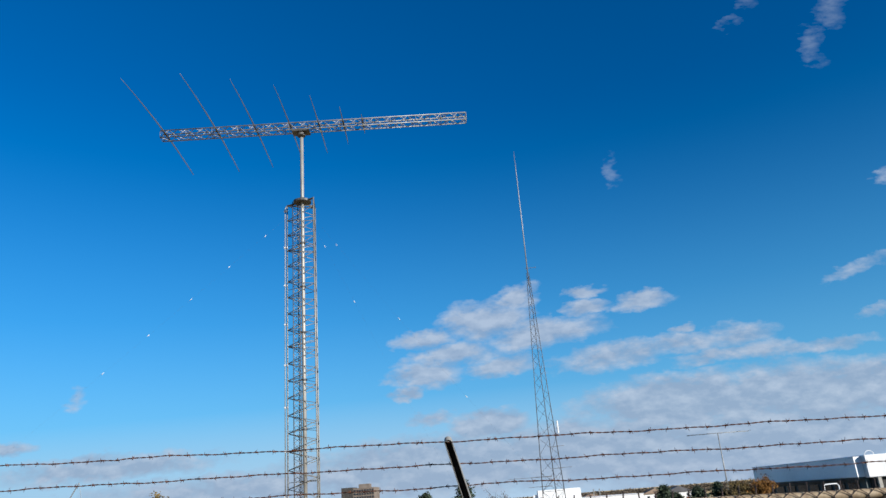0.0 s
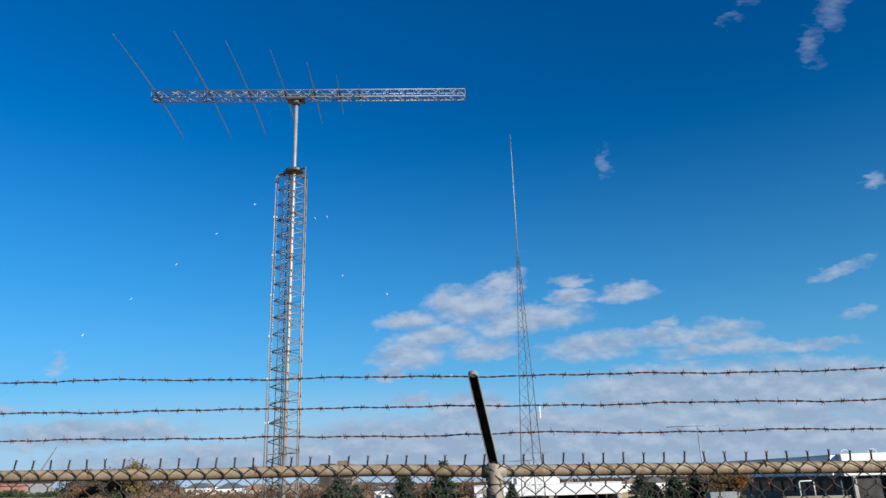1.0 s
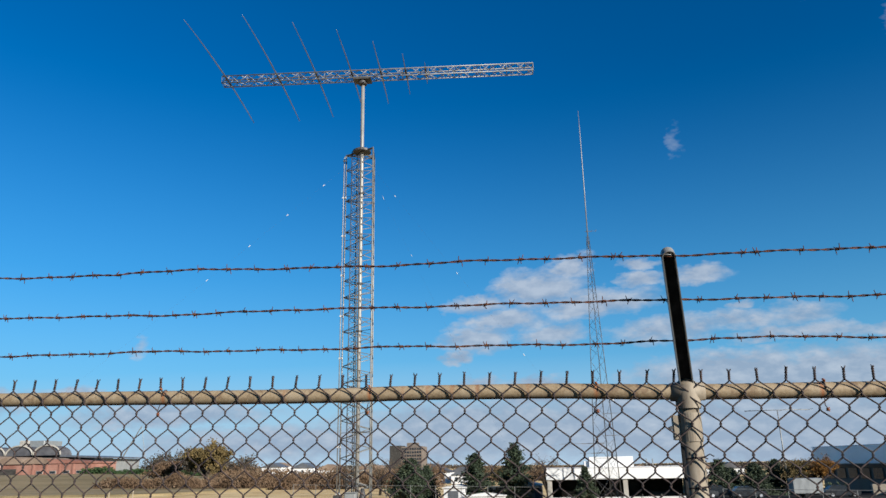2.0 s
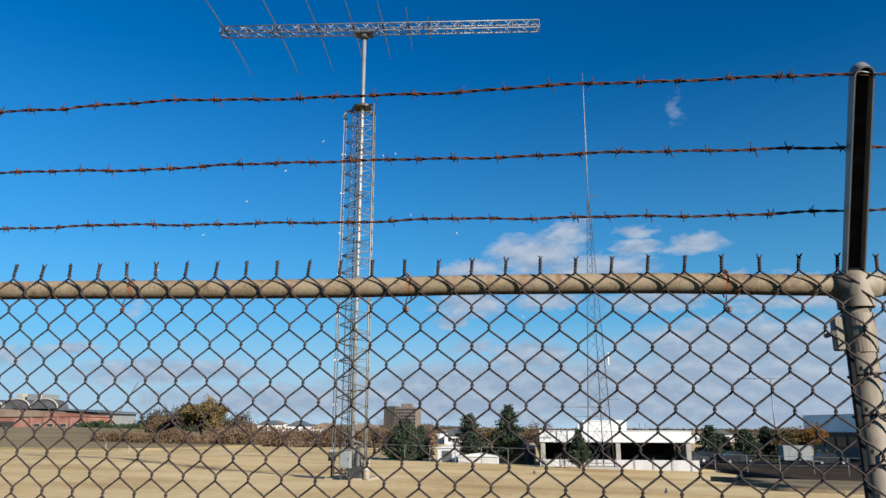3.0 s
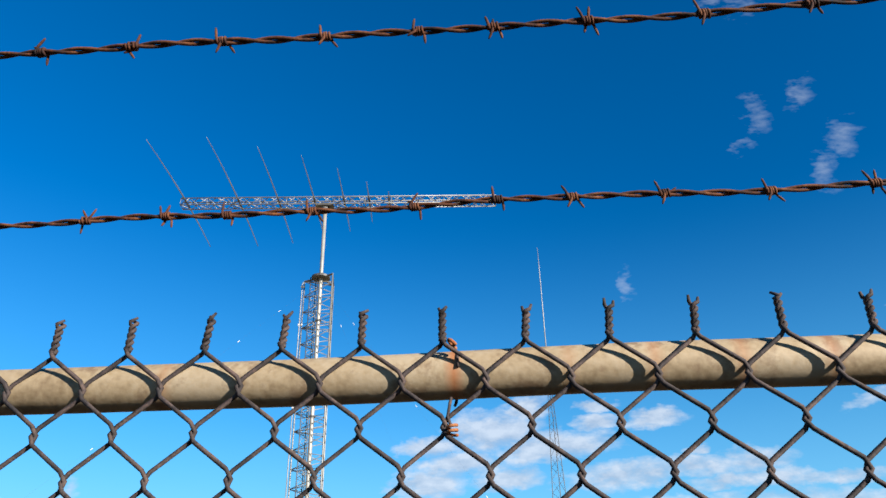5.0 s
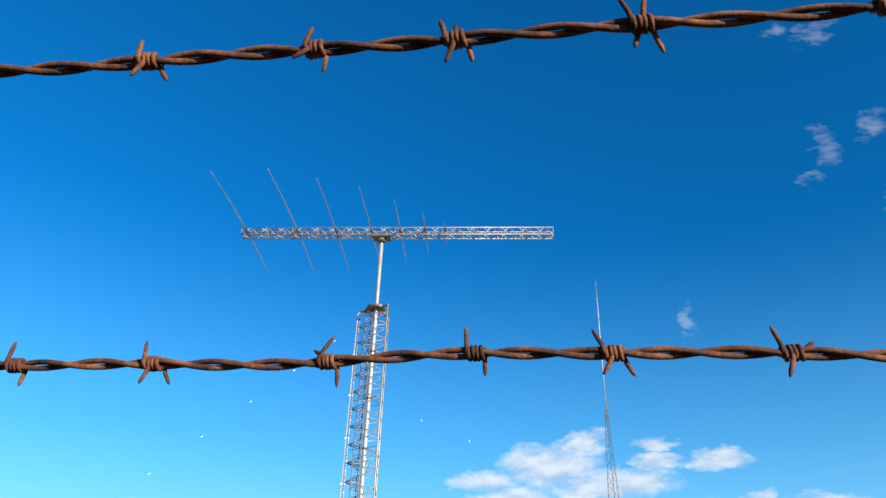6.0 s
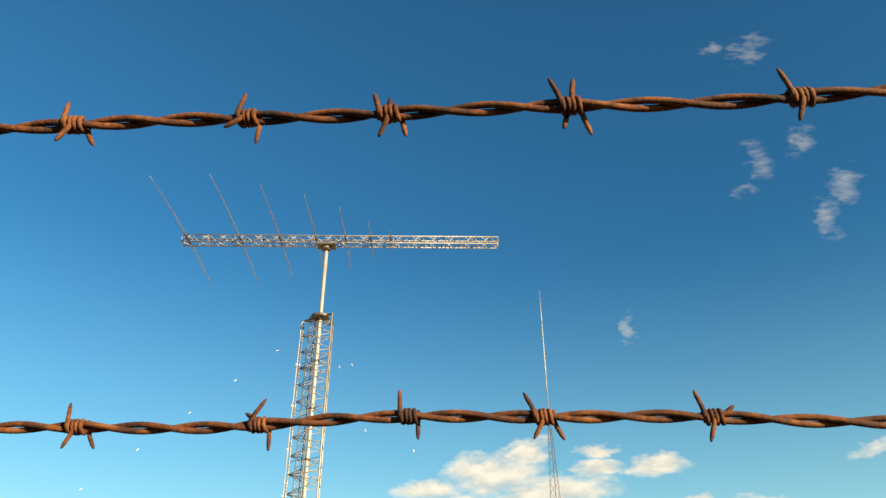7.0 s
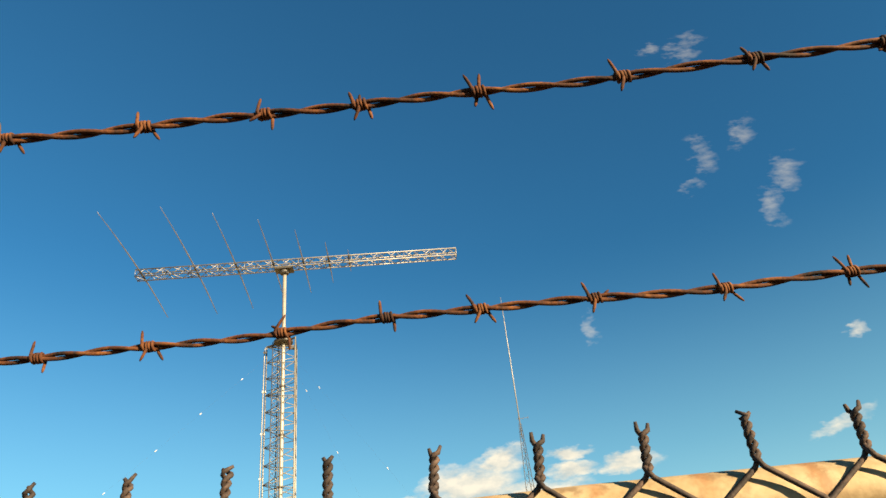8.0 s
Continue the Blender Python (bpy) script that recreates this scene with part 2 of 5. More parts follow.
PARAPET = material("pale_painted_block", [(0.33, 0.32, 0.31), (0.38, 0.37, 0.36), (0.42, 0.41, 0.40)], 0.8, 0.0, 0.7, 7, 0.25, 0.005, streak=3.0)
# for dark walls, and for shade painted into open bays and the office's side
SHADE_WALL = material("dark_wall_and_shade", [(0.022, 0.020, 0.019), (0.036, 0.034, 0.031), (0.058, 0.054, 0.048)], 0.85, 0.0, 0.8, 8, 0.2, 0.005)
BRICK = material("red_brick_wall", [(0.152, 0.067, 0.050), (0.199, 0.096, 0.073), (0.245, 0.134, 0.105)], 0.9, 0.0, 0.15, 3.0, 0.4, 0.02)
TAN = material("tan_stucco", [(0.230, 0.191, 0.142), (0.285, 0.241, 0.180), (0.329, 0.291, 0.230)], 0.9, 0.0, 0.3, 4, 0.3, 0.01)
ROOF_DARK = material("dark_vault_roofing", [(0.033, 0.033, 0.036), (0.051, 0.051, 0.057), (0.080, 0.080, 0.084)], 0.75, 0.0, 0.3, 4, 0.3, 0.01)
ROOF_GREY = material("grey_standing_seam_roof", [(0.073, 0.080, 0.091), (0.099, 0.106, 0.117), (0.124, 0.131, 0.142)], 0.5, 0.3, 0.2, 3, 0.2, 0.01)
PALE_CLADDING = material("pale_grey_cladding", [(0.68, 0.66, 0.64), (0.73, 0.71, 0.69), (0.78, 0.76, 0.74)], 0.5, 0.1, 0.2, 3, 0.2, 0.01)
GREEN_WALL = material("dark_green_cladding", [(0.016, 0.026, 0.026), (0.026, 0.041, 0.039), (0.044, 0.058, 0.055)], 0.5, 0.1, 0.4, 5, 0.2, 0.005)
OFFICE = material("brown_precast_panel", [(0.124, 0.088, 0.066), (0.175, 0.128, 0.095), (0.219, 0.168, 0.128)], 0.85, 0.0, 0.12, 2.0, 0.2, 0.01)
OFFICE_PALE = material("pale_precast_panel", [(0.09, 0.074, 0.062), (0.12, 0.099, 0.083), (0.15, 0.126, 0.105)], 0.85, 0.0, 0.12, 2.0, 0.2, 0.01)
GLASS = material("dark_window_glass", [(0.010, 0.013, 0.016), (0.016, 0.020, 0.025), (0.026, 0.031, 0.036)], 0.2, 0.0, 0.5, 5, 0.02, 0.001)
NEEDLES = material("dark_conifer_needles", [(0.008, 0.015, 0.006), (0.015, 0.028, 0.010), (0.029, 0.042, 0.016)], 0.8, 0.0, 0.9, 9, 0.2, 0.01)
DRY_TWIGS = material("dry_brown_twigs", [(0.062, 0.039, 0.023), (0.106, 0.068, 0.041), (0.155, 0.109, 0.072)], 0.9, 0.0, 0.25, 5, 0.2, 0.01)
OLIVE_LEAVES = material("olive_brown_leaves", [(0.055, 0.042, 0.017), (0.105, 0.077, 0.031), (0.165, 0.118, 0.052)], 0.85, 0.0, 0.3, 5, 0.2, 0.01)
ORANGE_LEAVES = material("orange_autumn_leaves", [(0.111, 0.050, 0.013), (0.181, 0.088, 0.022), (0.234, 0.128, 0.041)], 0.85, 0.0, 0.4, 5, 0.2, 0.01)
FAR_WOODS = material("far_bare_woods", [(0.036, 0.033, 0.026), (0.062, 0.051, 0.038), (0.102, 0.080, 0.062)], 0.95, 0.0, 0.05, 1.5, 0.2, 0.02)
BARK = material("grey_brown_bark", [(0.031, 0.023, 0.018), (0.051, 0.041, 0.031), (0.082, 0.066, 0.051)], 0.95, 0.0, 2, 14, 0.6, 0.02, streak=4.0)
CABINET = material("grey_enamel_cabinet", [(0.145, 0.153, 0.153), (0.184, 0.193, 0.193), (0.219, 0.228, 0.223)], 0.45, 0.2, 2, 20, 0.1, 0.002, streak=3.0)
BLUE = material("dark_blue_steel", [(0.010, 0.016, 0.033), (0.016, 0.026, 0.055), (0.029, 0.044, 0.073)], 0.6, 0.2, 1.0, 8, 0.2, 0.005)
YELLOW = material("yellow_machine_paint", [(0.365, 0.241, 0.022), (0.453, 0.314, 0.036), (0.511, 0.380, 0.073)], 0.5, 0.0, 2, 12, 0.1, 0.003)
CAR_DARK = material("dark_car_paint", [(0.012, 0.012, 0.015), (0.018, 0.020, 0.023), (0.029, 0.031, 0.035)], 0.3, 0.3, 1, 9, 0.02, 0.001)
CAR_SILVER = material("silver_car_paint", [(0.248, 0.256, 0.270), (0.307, 0.314, 0.329), (0.365, 0.372, 0.387)], 0.35, 0.4, 1, 9, 0.02, 0.001)
RUBBER = material("black_tyre_rubber", [(0.009, 0.009, 0.009), (0.015, 0.015, 0.015), (0.022, 0.022, 0.022)], 0.9, 0.0, 5, 30, 0.2, 0.002)
HEDGE = material("dark_green_hedge", [(0.013, 0.028, 0.012), (0.026, 0.047, 0.018), (0.044, 0.066, 0.026)], 0.85, 0.0, 0.4, 6, 0.3, 0.02)


for dull, gloss in ((ARM, 0.12), (BARB_RUST, 0.2), (MESH_RUST, 0.25), (RAIL, 0.3), (POST, 0.3), (SOIL, 0.02), (ASPHALT, 0.02), (FAR_WOODS, 0.1)):
    dull.node_tree.nodes["Principled BSDF"].inputs["Specular IOR Level"].default_value = gloss


# ---- building helpers ----
def mesh_of(name, verts, faces, mat, smooth=False):
    me = bpy.data.meshes.new(name)
    me.from_pydata(verts, [], faces)
    if smooth:
        me.polygons.foreach_set("use_smooth", [True] * len(me.polygons))
    me.materials.append(mat)
    me.update()
    return me


def part(name, me, parent, label="", at=None):
    ob = new(name, me)
    ob.parent = parent
    if at is not None:
        ob.matrix_basis = at
    if label:
        ob["label"] = label
    return ob


def thing(name, x, y, z, label, category, group="", kind="", turn=0):
    ob = new(name)
    ob.empty_display_size = 0.2
    ob.matrix_basis = pose(x, y, z, 0, 0, turn)
    return tagged(ob, label, category, group, kind)


class Shape:
    """Collects boxes, tubes and free faces into one mesh."""

    def __init__(self):
        self.v, self.f = [], []

    def box(self, x0, x1, y0, y1, z0, z1, bevel=0.0):
        b = bevel
        k = len(self.v)
        if not b:
            self.v += [(x, y, z) for z in (z0, z1) for y in (y0, y1) for x in (x0, x1)]
            self.f += [tuple(k + i for i in q) for q in ((0, 2, 3, 1), (4, 5, 7, 6), (0, 1, 5, 4), (2, 6, 7, 3), (0, 4, 6, 2), (1, 3, 7, 5))]
            return self
        rings = []
        for z, d in ((z0, b), (z0 + b, 0), (z1 - b, 0), (z1, b)):
            e = b + d
            ring = [(x0 + e, y0 + d), (x1 - e, y0 + d), (x1 - d, y0 + e), (x1 - d, y1 - e), (x1 - e, y1 - d), (x0 + e, y1 - d), (x0 + d, y1 - e), (x0 + d, y0 + e)]
            rings.append(ring)
            self.v += [(x, y, z) for x, y in ring]
        for r in range(3):
            for i in range(8):
                a, c = k + r * 8 + i, k + r * 8 + (i + 1) % 8
                self.f.append((a, c, c + 8, a + 8))
        self.f.append(tuple(k + i for i in reversed(range(8))))
        self.f.append(tuple(k + 24 + i for i in range(8)))
        return self

    def tube(self, points, radius, sides=6, caps=True):
        p = np.array(points, float)
        n = len(p)
        r = np.broadcast_to(np.array(radius, float), (n,))
        d = np.gradient(p, axis=0)
        d /= np.linalg.norm(d, axis=1)[:, None] + 1e-12
        up = np.array((0.0, 0.0, 1.0)) if abs(d[0][2]) < 0.9 else np.array((0.0, 1.0, 0.0))
        a = np.cross(d[0], up)
        a /= np.linalg.norm(a)
        ang = np.arange(sides) * (2 * math.pi / sides)
        co, si = np.cos(ang)[:, None], np.sin(ang)[:, None]
        k = len(self.v)
        for i in range(n):
            a = a - d[i] * (a @ d[i])
            a /= np.linalg.norm(a) + 1e-12
            b = np.cross(d[i], a)
            self.v += [tuple(q) for q in (p[i] + r[i] * (co * a + si * b)).tolist()]
        for i in range(n - 1):
            for j in range(sides):
                q, w = k + i * sides + j, k + i * sides + (j + 1) % sides
                self.f.append((q, w, w + sides, q + sides))
        if caps:
            self.f.append(tuple(k + j for j in reversed(range(sides))))
            self.f.append(tuple(k + (n - 1) * sides + j for j in range(sides)))
        return self

    def prism(self, outline, y0, y1):
        """An outline in x and z, drawn out along y."""
        k, n = len(self.v), len(outline)
        self.v += [(x, y0, z) for x, z in outline] + [(x, y1, z) for x, z in outline]
        self.f += [(k + i, k + (i + 1) % n, k + n + (i + 1) % n, k + n + i) for i in range(n)]
        self.f += [tuple(k + i for i in reversed(range(n))), tuple(k + n + i for i in range(n))]
        return self

    def mesh(self, name, mat, smooth=False):
        return mesh_of(name, self.v, self.f, mat, smooth)


def smoothstep(a, b, x):
    q = min(1.0, max(0.0, (x - a) / (b - a)))
    return q * q * (3 - 2 * q)


FALL = 0.022  # the fence line drops this much per metre to the east


def ground_height(x, y):
    base = -4.2 * (1 - math.exp(-y / 82)) if y > 0 else 0.6 * smoothstep(0, -40, y)
    side = -FALL * min(30, max(-40, x)) * math.exp(-max(0, y - 84) / 100)
    hill = 5.0 * smoothstep(60, 210, -x) * smoothstep(120, 300, y)
    return base + side + hill


# ---- ground ----
def make_ground():
    xs = sorted({round(v, 3) for v in np.concatenate([np.linspace(-40, 40, 41), np.sign(np.linspace(-1, 1, 41)) * (40 + 3960 * np.abs(np.linspace(-1, 1, 41)) ** 3)])})
    ys = sorted({round(v, 3) for v in np.concatenate([np.linspace(-30, 120, 61), 120 + 4400 * np.linspace(0, 1, 50) ** 2.6, -30 - 1500 * np.linspace(0, 1, 12) ** 2.5])})
    verts = []
    for y in ys:
        for x in xs:
            lump = noise.noise((x * 0.15, y * 0.15, 0)) * 0.08 * smoothstep(1, 12, abs(y)) + noise.noise((x * 0.03, y * 0.03, 4)) * 0.25 * smoothstep(15, 60, y)
            verts.append((x, y, ground_height(x, y) + lump * smoothstep(300, 150, y)))
    n = len(xs)
    faces = [(j * n + i, j * n + i + 1, (j + 1) * n + i + 1, (j + 1) * n + i) for j in range(len(ys) - 1) for i in range(n - 1)]
    ob = new("ground", mesh_of("ground", verts, faces, FIELD, True))
    return tagged(ob, "dry tan winter grass field sloping gently away", "ground", kind="structure")


make_ground()


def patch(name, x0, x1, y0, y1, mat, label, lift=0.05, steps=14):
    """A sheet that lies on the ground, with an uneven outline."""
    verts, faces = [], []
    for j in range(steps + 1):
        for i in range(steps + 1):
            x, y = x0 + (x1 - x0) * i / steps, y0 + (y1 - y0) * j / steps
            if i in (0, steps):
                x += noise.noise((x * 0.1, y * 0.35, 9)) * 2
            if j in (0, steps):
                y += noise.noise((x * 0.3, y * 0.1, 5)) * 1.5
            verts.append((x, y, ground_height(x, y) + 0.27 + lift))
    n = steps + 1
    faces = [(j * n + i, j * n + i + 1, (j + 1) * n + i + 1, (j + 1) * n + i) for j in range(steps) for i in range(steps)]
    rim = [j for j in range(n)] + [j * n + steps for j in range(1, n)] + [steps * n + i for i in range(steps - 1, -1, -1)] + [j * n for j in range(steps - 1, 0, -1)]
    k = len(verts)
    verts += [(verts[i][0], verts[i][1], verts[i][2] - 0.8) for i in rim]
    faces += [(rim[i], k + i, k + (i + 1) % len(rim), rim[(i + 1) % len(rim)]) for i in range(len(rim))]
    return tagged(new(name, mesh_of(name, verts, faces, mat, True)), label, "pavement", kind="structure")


patch("asphalt_yard", 15.5, 75, 103.5, 136, ASPHALT, "dark worn asphalt yard beside the sheds")
patch("soil_bank", 17, 75, 56, 103, SOIL, "dark bare soil strip at the field's edge", -0.1)
patch("far_meadow", -330, -78, 132, 322, MEADOW, "olive-brown rough meadow beyond the pale field", 0.12, 40)
patch("dry_bank", 13, 60, 44, 62, DRY_BANK, "trampled brown grass strip before the yard", -0.02, 24)
# added out of view: dark sheet that weakens light bounced up at the fence
patch("worn_soil", -30, 30, -16, 9, SOIL, "dark ground sheet, never in view, added to cut light bounced onto the fence", -0.25)


# ---- the chain-link fence with barbed wire ----
HALF, ROW, TOP_NODE = 0.036, 0.0395, 1.863
WIRE_R = 0.00212
X0, X1 = -5.22, 6.98
POST_XS = (-5.21, -2.15, 0.90, 3.95, 6.99)
RAIL_Y, RAIL_Z, RAIL_R = 0.0237, 1.832, 0.0212

fence = thing("chain_link_fence", 0, 0, 0, "rusty chain-link fence topped with three strands of barbed wire", "fence")


def drop(x):
    return -FALL * x


def strand_mesh(right_first):
    pts = []
    side = 1 if right_first else 0
    for k in range(47):
        z = TOP_NODE - ROW * k
        out = 1 if side else -1
        x = side * HALF + out * 0.0020
        before, after = (-1, 1) if side else (1, -1)
        w = WIRE_R * 1.05
        if k:
            pts.append((x - out * 0.0044, before * w, z + 0.0080))
        pts.append((x, 0.0 if k else after * w * 0.5, z))
        pts.append((x - out * 0.0044, after * w, z - 0.0080))
        side = 1 - side
    return Shape().tube(pts, WIRE_R, 6).mesh("mesh_wire", MESH_RUST, True)


def knuckle_mesh(seed):
    """Two wire ends twisted together, with their cut tips bent out."""
    rnd = random.Random(seed)
    s = Shape()
    tall = 0.0285 + rnd.uniform(-0.002, 0.002)
    lean = rnd.uniform(-0.04, 0.05)
    turn = rnd.uniform(0, 6.28)
    for k in (0, 1):
        pts = []
        for i in range(19):
            q = i / 18
            a = turn + k * math.pi + q * 2.3 * 2 * math.pi
            r = 0.0021 if i < 17 else 0.0021 + (i - 16) * 0.0008
            pts.append((r * math.cos(a) + lean * q * tall, r * math.sin(a), q * tall))
        a = turn + k * math.pi + 2.35 * 2 * math.pi
        out = 1 if k else -1
        pts.append((lean * tall + out * 0.0046, 0.002 * math.sin(a), tall + 0.0042 + rnd.uniform(-0.001, 0.0015)))
        radii = [0.0019] * 18 + [0.0018, 0.0012]
        s.tube(pts, radii, 6)
    return s.mesh("knuckle", MESH_RUST, True)


strands = (strand_mesh(False), strand_mesh(True))
knuckles = [knuckle_mesh(40 + i) for i in range(7)]
rest_v, rest_f = [], []


def add_joined(store, me, x, z):
    vs, fs = store
    k = len(vs)
    vs += [(v.co.x + x, v.co.y, v.co.z + z) for v in me.vertices]
    fs += [tuple(k + i for i in p.vertices) for p in me.polygons]


first, last = math.ceil(X0 / HALF), math.floor(X1 / HALF)
rnd = random.Random(5)
for c in range(first, last):
    x = c * HALF
    me = strands[c % 2]
    if -3.4 < x < 5.6:
        part("mesh_wire", me, fence, at=pose(x + rnd.uniform(-0.0006, 0.0006), rnd.uniform(-0.0004, 0.0004), drop(x + HALF / 2)))
    else:
        add_joined((rest_v, rest_f), me, x, drop(x + HALF / 2))
for c in range(first, last):
    if c % 2 == 0:
        x = c * HALF
        me = knuckles[rnd.randrange(len(knuckles))]
        part("knuckle", me, fence, at=pose(x, 0, drop(x) + TOP_NODE - 0.004, rnd.uniform(-5, 5), 4 + rnd.uniform(-4, 4), rnd.uniform(-25, 25)))
tagged(part("mesh_wire_beyond", mesh_of("mesh_wire_beyond", rest_v, rest_f, MESH_RUST, True), fence), kind="stuff")


def rail_bow(x):
    """The rail rises a little beside the middle tie."""
    return 0.007 * smoothstep(-0.15, 0.22, x) - 0.007 * smoothstep(0.45, 0.88, x)


def round_bar(x0, x1, y, z, r, sides=28, n=120):
    pts = [(x0 + (x1 - x0) * i / n, y, z + drop(x0 + (x1 - x0) * i / n) + rail_bow(x0 + (x1 - x0) * i / n) + 0.0006 * math.sin(i * 0.9)) for i in range(n + 1)]
    return Shape().tube(pts, r, sides)


part("top_rail", round_bar(X0, X1, RAIL_Y, RAIL_Z, RAIL_R).mesh("top_rail", RAIL, True), fence, "stained cream-coloured steel pipe rail")


def ring(cx, cy, cz, r, wire, axis="x", a0=0.0, a1=2 * math.pi, n=22, creep=0.0):
    pts = []
    for i in range(n + 1):
        a = a0 + (a1 - a0) * i / n
        c, s = r * math.cos(a), r * math.sin(a)
        q = creep * (i / n - 0.5)
        pts.append((cx + q, cy + c, cz + s) if axis == "x" else (cx + c, cy + s, cz + q))
    return Shape().tube(pts, wire, 6)


# wire ties round the rail
for x in (-2.62, -1.73, -0.65, 0.004, 0.652, 1.24, 1.86, 2.74, 3.40, 4.6):
    s = ring(x + 0.006, RAIL_Y, RAIL_Z + drop(x), RAIL_R + 0.0020, 0.0015, creep=0.006, a0=-1.2, a1=3.0)
    s.tube([(x + 0.002, 0.006, RAIL_Z + drop(x) - 0.022), (x + 0.001, 0.004, 1.805 + drop(x)), (x - 0.001, 0.001, 1.792 + drop(x)), (x + 0.002, -0.003, 1.784 + drop(x))], 0.0014, 6)
    tie = part("tie_wire", s.mesh("tie_wire", MESH_RUST, True), fence)
    s = Shape()
    for k in range(2):
        zz = 1.780 + drop(x) - k * 0.004
        s.tube([(x + 0.003 + 0.004 * math.cos(a * 0.9), -0.0035 + 0.004 * math.sin(a * 0.9), zz + 0.0006 * a) for a in range(8)], 0.0014, 6)
    part("tie_knot", s.mesh("tie_knot", TIE_RUST, True), tie, "bright orange rusted wire knot")
    s = Shape().tube([(x + 0.0045 + 0.003 * math.cos(a), -0.001 + 0.0035 * math.sin(a), TOP_NODE - 0.0085 + 0.0006 * a - 0.003 * math.cos(a) + drop(x)) for a in np.linspace(0, 8, 14)], 0.0016, 6)
    part("tie_end", s.mesh("tie_end", TIE_RUST, True), tie)


def arm_mesh():
    """A pressed channel with a rounded tip, open to the outer side; local z runs along the arm, -y is its outer face."""
    s = Shape()
    long, wide, t, h = 0.43, 0.0165, 0.0026, 0.011
    inner = wide - t
    bend = [(math.cos(a), math.sin(a)) for a in np.linspace(0, math.pi, 13)]
    line = [(1, 0.0, None)] + [(c, long - wide, q) for c, q in bend] + [(-1, 0.0, None)]
    for c, z, q in line:
        up = q or 0.0
        grow = 1.10 if z == 0 else 1.0
        xo, xi = c * wide * grow, c * inner * grow
        zo, zi = z + up * wide, z + up * inner
        s.v += [(xo, h, zo), (xo * 0.99, -h, zo), (xi, -h, zi), (xi, h - t, zi)]
    n = len(line)
    web = Shape()
    web.v = list(s.v)
    web.f = [tuple(i * 4 for i in range(n)), tuple(i * 4 + 3 for i in reversed(range(n)))]
    for i in range(n - 1):
        for j in range(3):
            p = i * 4 + j
            s.f.append((p, p + 1, p + 5, p + 4))
    # one pressed sheet in two colours: web dark as shaded, flange pale as sunlit
    return web.mesh("barb_arm", ARM), s.mesh("flange", PIPE)


def post_cap_mesh():
    s = Shape()
    prof = [(0.033, -0.045), (0.0335, -0.006), (0.033, 0.006), (0.031, 0.016), (0.026, 0.026), (0.018, 0.033), (0.006, 0.036)]
    k, n = 0, 20
    for r, z in prof:
        s.v += [(r * math.cos(i * 2 * math.pi / n), r * math.sin(i * 2 * math.pi / n), z) for i in range(n)]
    for j in range(len(prof) - 1):
        for i in range(n):
            a, b = j * n + i, j * n + (i + 1) % n
            s.f.append((a, b, b + n, a + n))
    s.f.append(tuple((len(prof) - 1) * n + i for i in range(n)))
    # saddle that carries the rail
    s.tube([(-0.045, -0.004, 0.0), (0.045, -0.004, 0.0)], 0.0245, 18)
    return s.mesh("post_cap", POST, True)


(arm_shape, flange_shape), cap_shape = arm_mesh(), post_cap_mesh()
for x in POST_XS:
    d = drop(x)
    post = part("post", Shape().tube([(x, 0.033, d - 0.35), (x, 0.033, d + 0.6), (x, 0.033, d + 1.2), (x, 0.033, d + 1.80)], 0.0272, 28).mesh("post", POST, True), fence, "stained round steel line post")
    part("post_cap", cap_shape, post, at=pose(x, 0.030, RAIL_Z + d))
    base, tip = Vector((x, 0.022, 1.852 + d)), Vector((x - 0.058, -0.285, 2.162 + d))
    run = (tip - base).normalized()
    side = Vector((1, 0, 0.06)).normalized()
    face = run.cross(side).normalized()
    side = face.cross(run)
    rot = Matrix((side, face, run)).transposed().to_4x4()
    arm = part("barb_arm", arm_shape, fence, "pressed-steel barbed wire arm leaning outward, its web coloured dark for shade", Matrix.Translation(base) @ rot)
    part("flange", flange_shape, arm, "folded steel edge, coloured paler for its sunlit rim")
    band = Shape().tube([(x, 0.033, 1.70 + d), (x, 0.033, 1.735 + d), (x, 0.033, 1.775 + d)], 0.0300, 28)
    band.box(x - 0.047, x - 0.028, 0.020, 0.046, 1.705 + d, 1.770 + d, 0.002)
    part("brace_band", band.mesh("brace_band", POST), post)
    part("bolt", Shape().tube([(x - 0.053, 0.010, 1.737 + d), (x - 0.053, 0.056, 1.737 + d)], 0.005, 8).mesh("bolt", DARK_STEEL), post)
    part("tension_bar", Shape().box(x - 0.0345, x - 0.0265, 0.004, 0.016, 0.08 + d, 1.70 + d, 0.001).mesh("tension_bar", ARM), post, "dark flat strip along the post's left edge")
    for k, zz in enumerate((1.655, 1.58, 1.49, 1.40, 1.18, 0.9, 0.6, 0.3)):
        tie = ring(x, 0.033, zz + d, 0.0292, 0.0022, "z", creep=0.012)
        tie.tube([(x + 0.03, 0.008, zz + d), (x + 0.02, -0.004, zz + d + 0.004), (x + 0.034, -0.007, zz + d + 0.012), (x + 0.045, -0.003, zz + d + 0.006)], 0.0018, 6)
        part("post_tie", tie.mesh("post_tie", MESH_RUST, True), post)
    part("footing", Shape().tube([(x, 0.033, d - 0.3), (x, 0.033, d + 0.03), (x, 0.033, d + 0.05)], [0.13, 0.13, 0.05], 16).mesh("footing", CONCRETE), post)


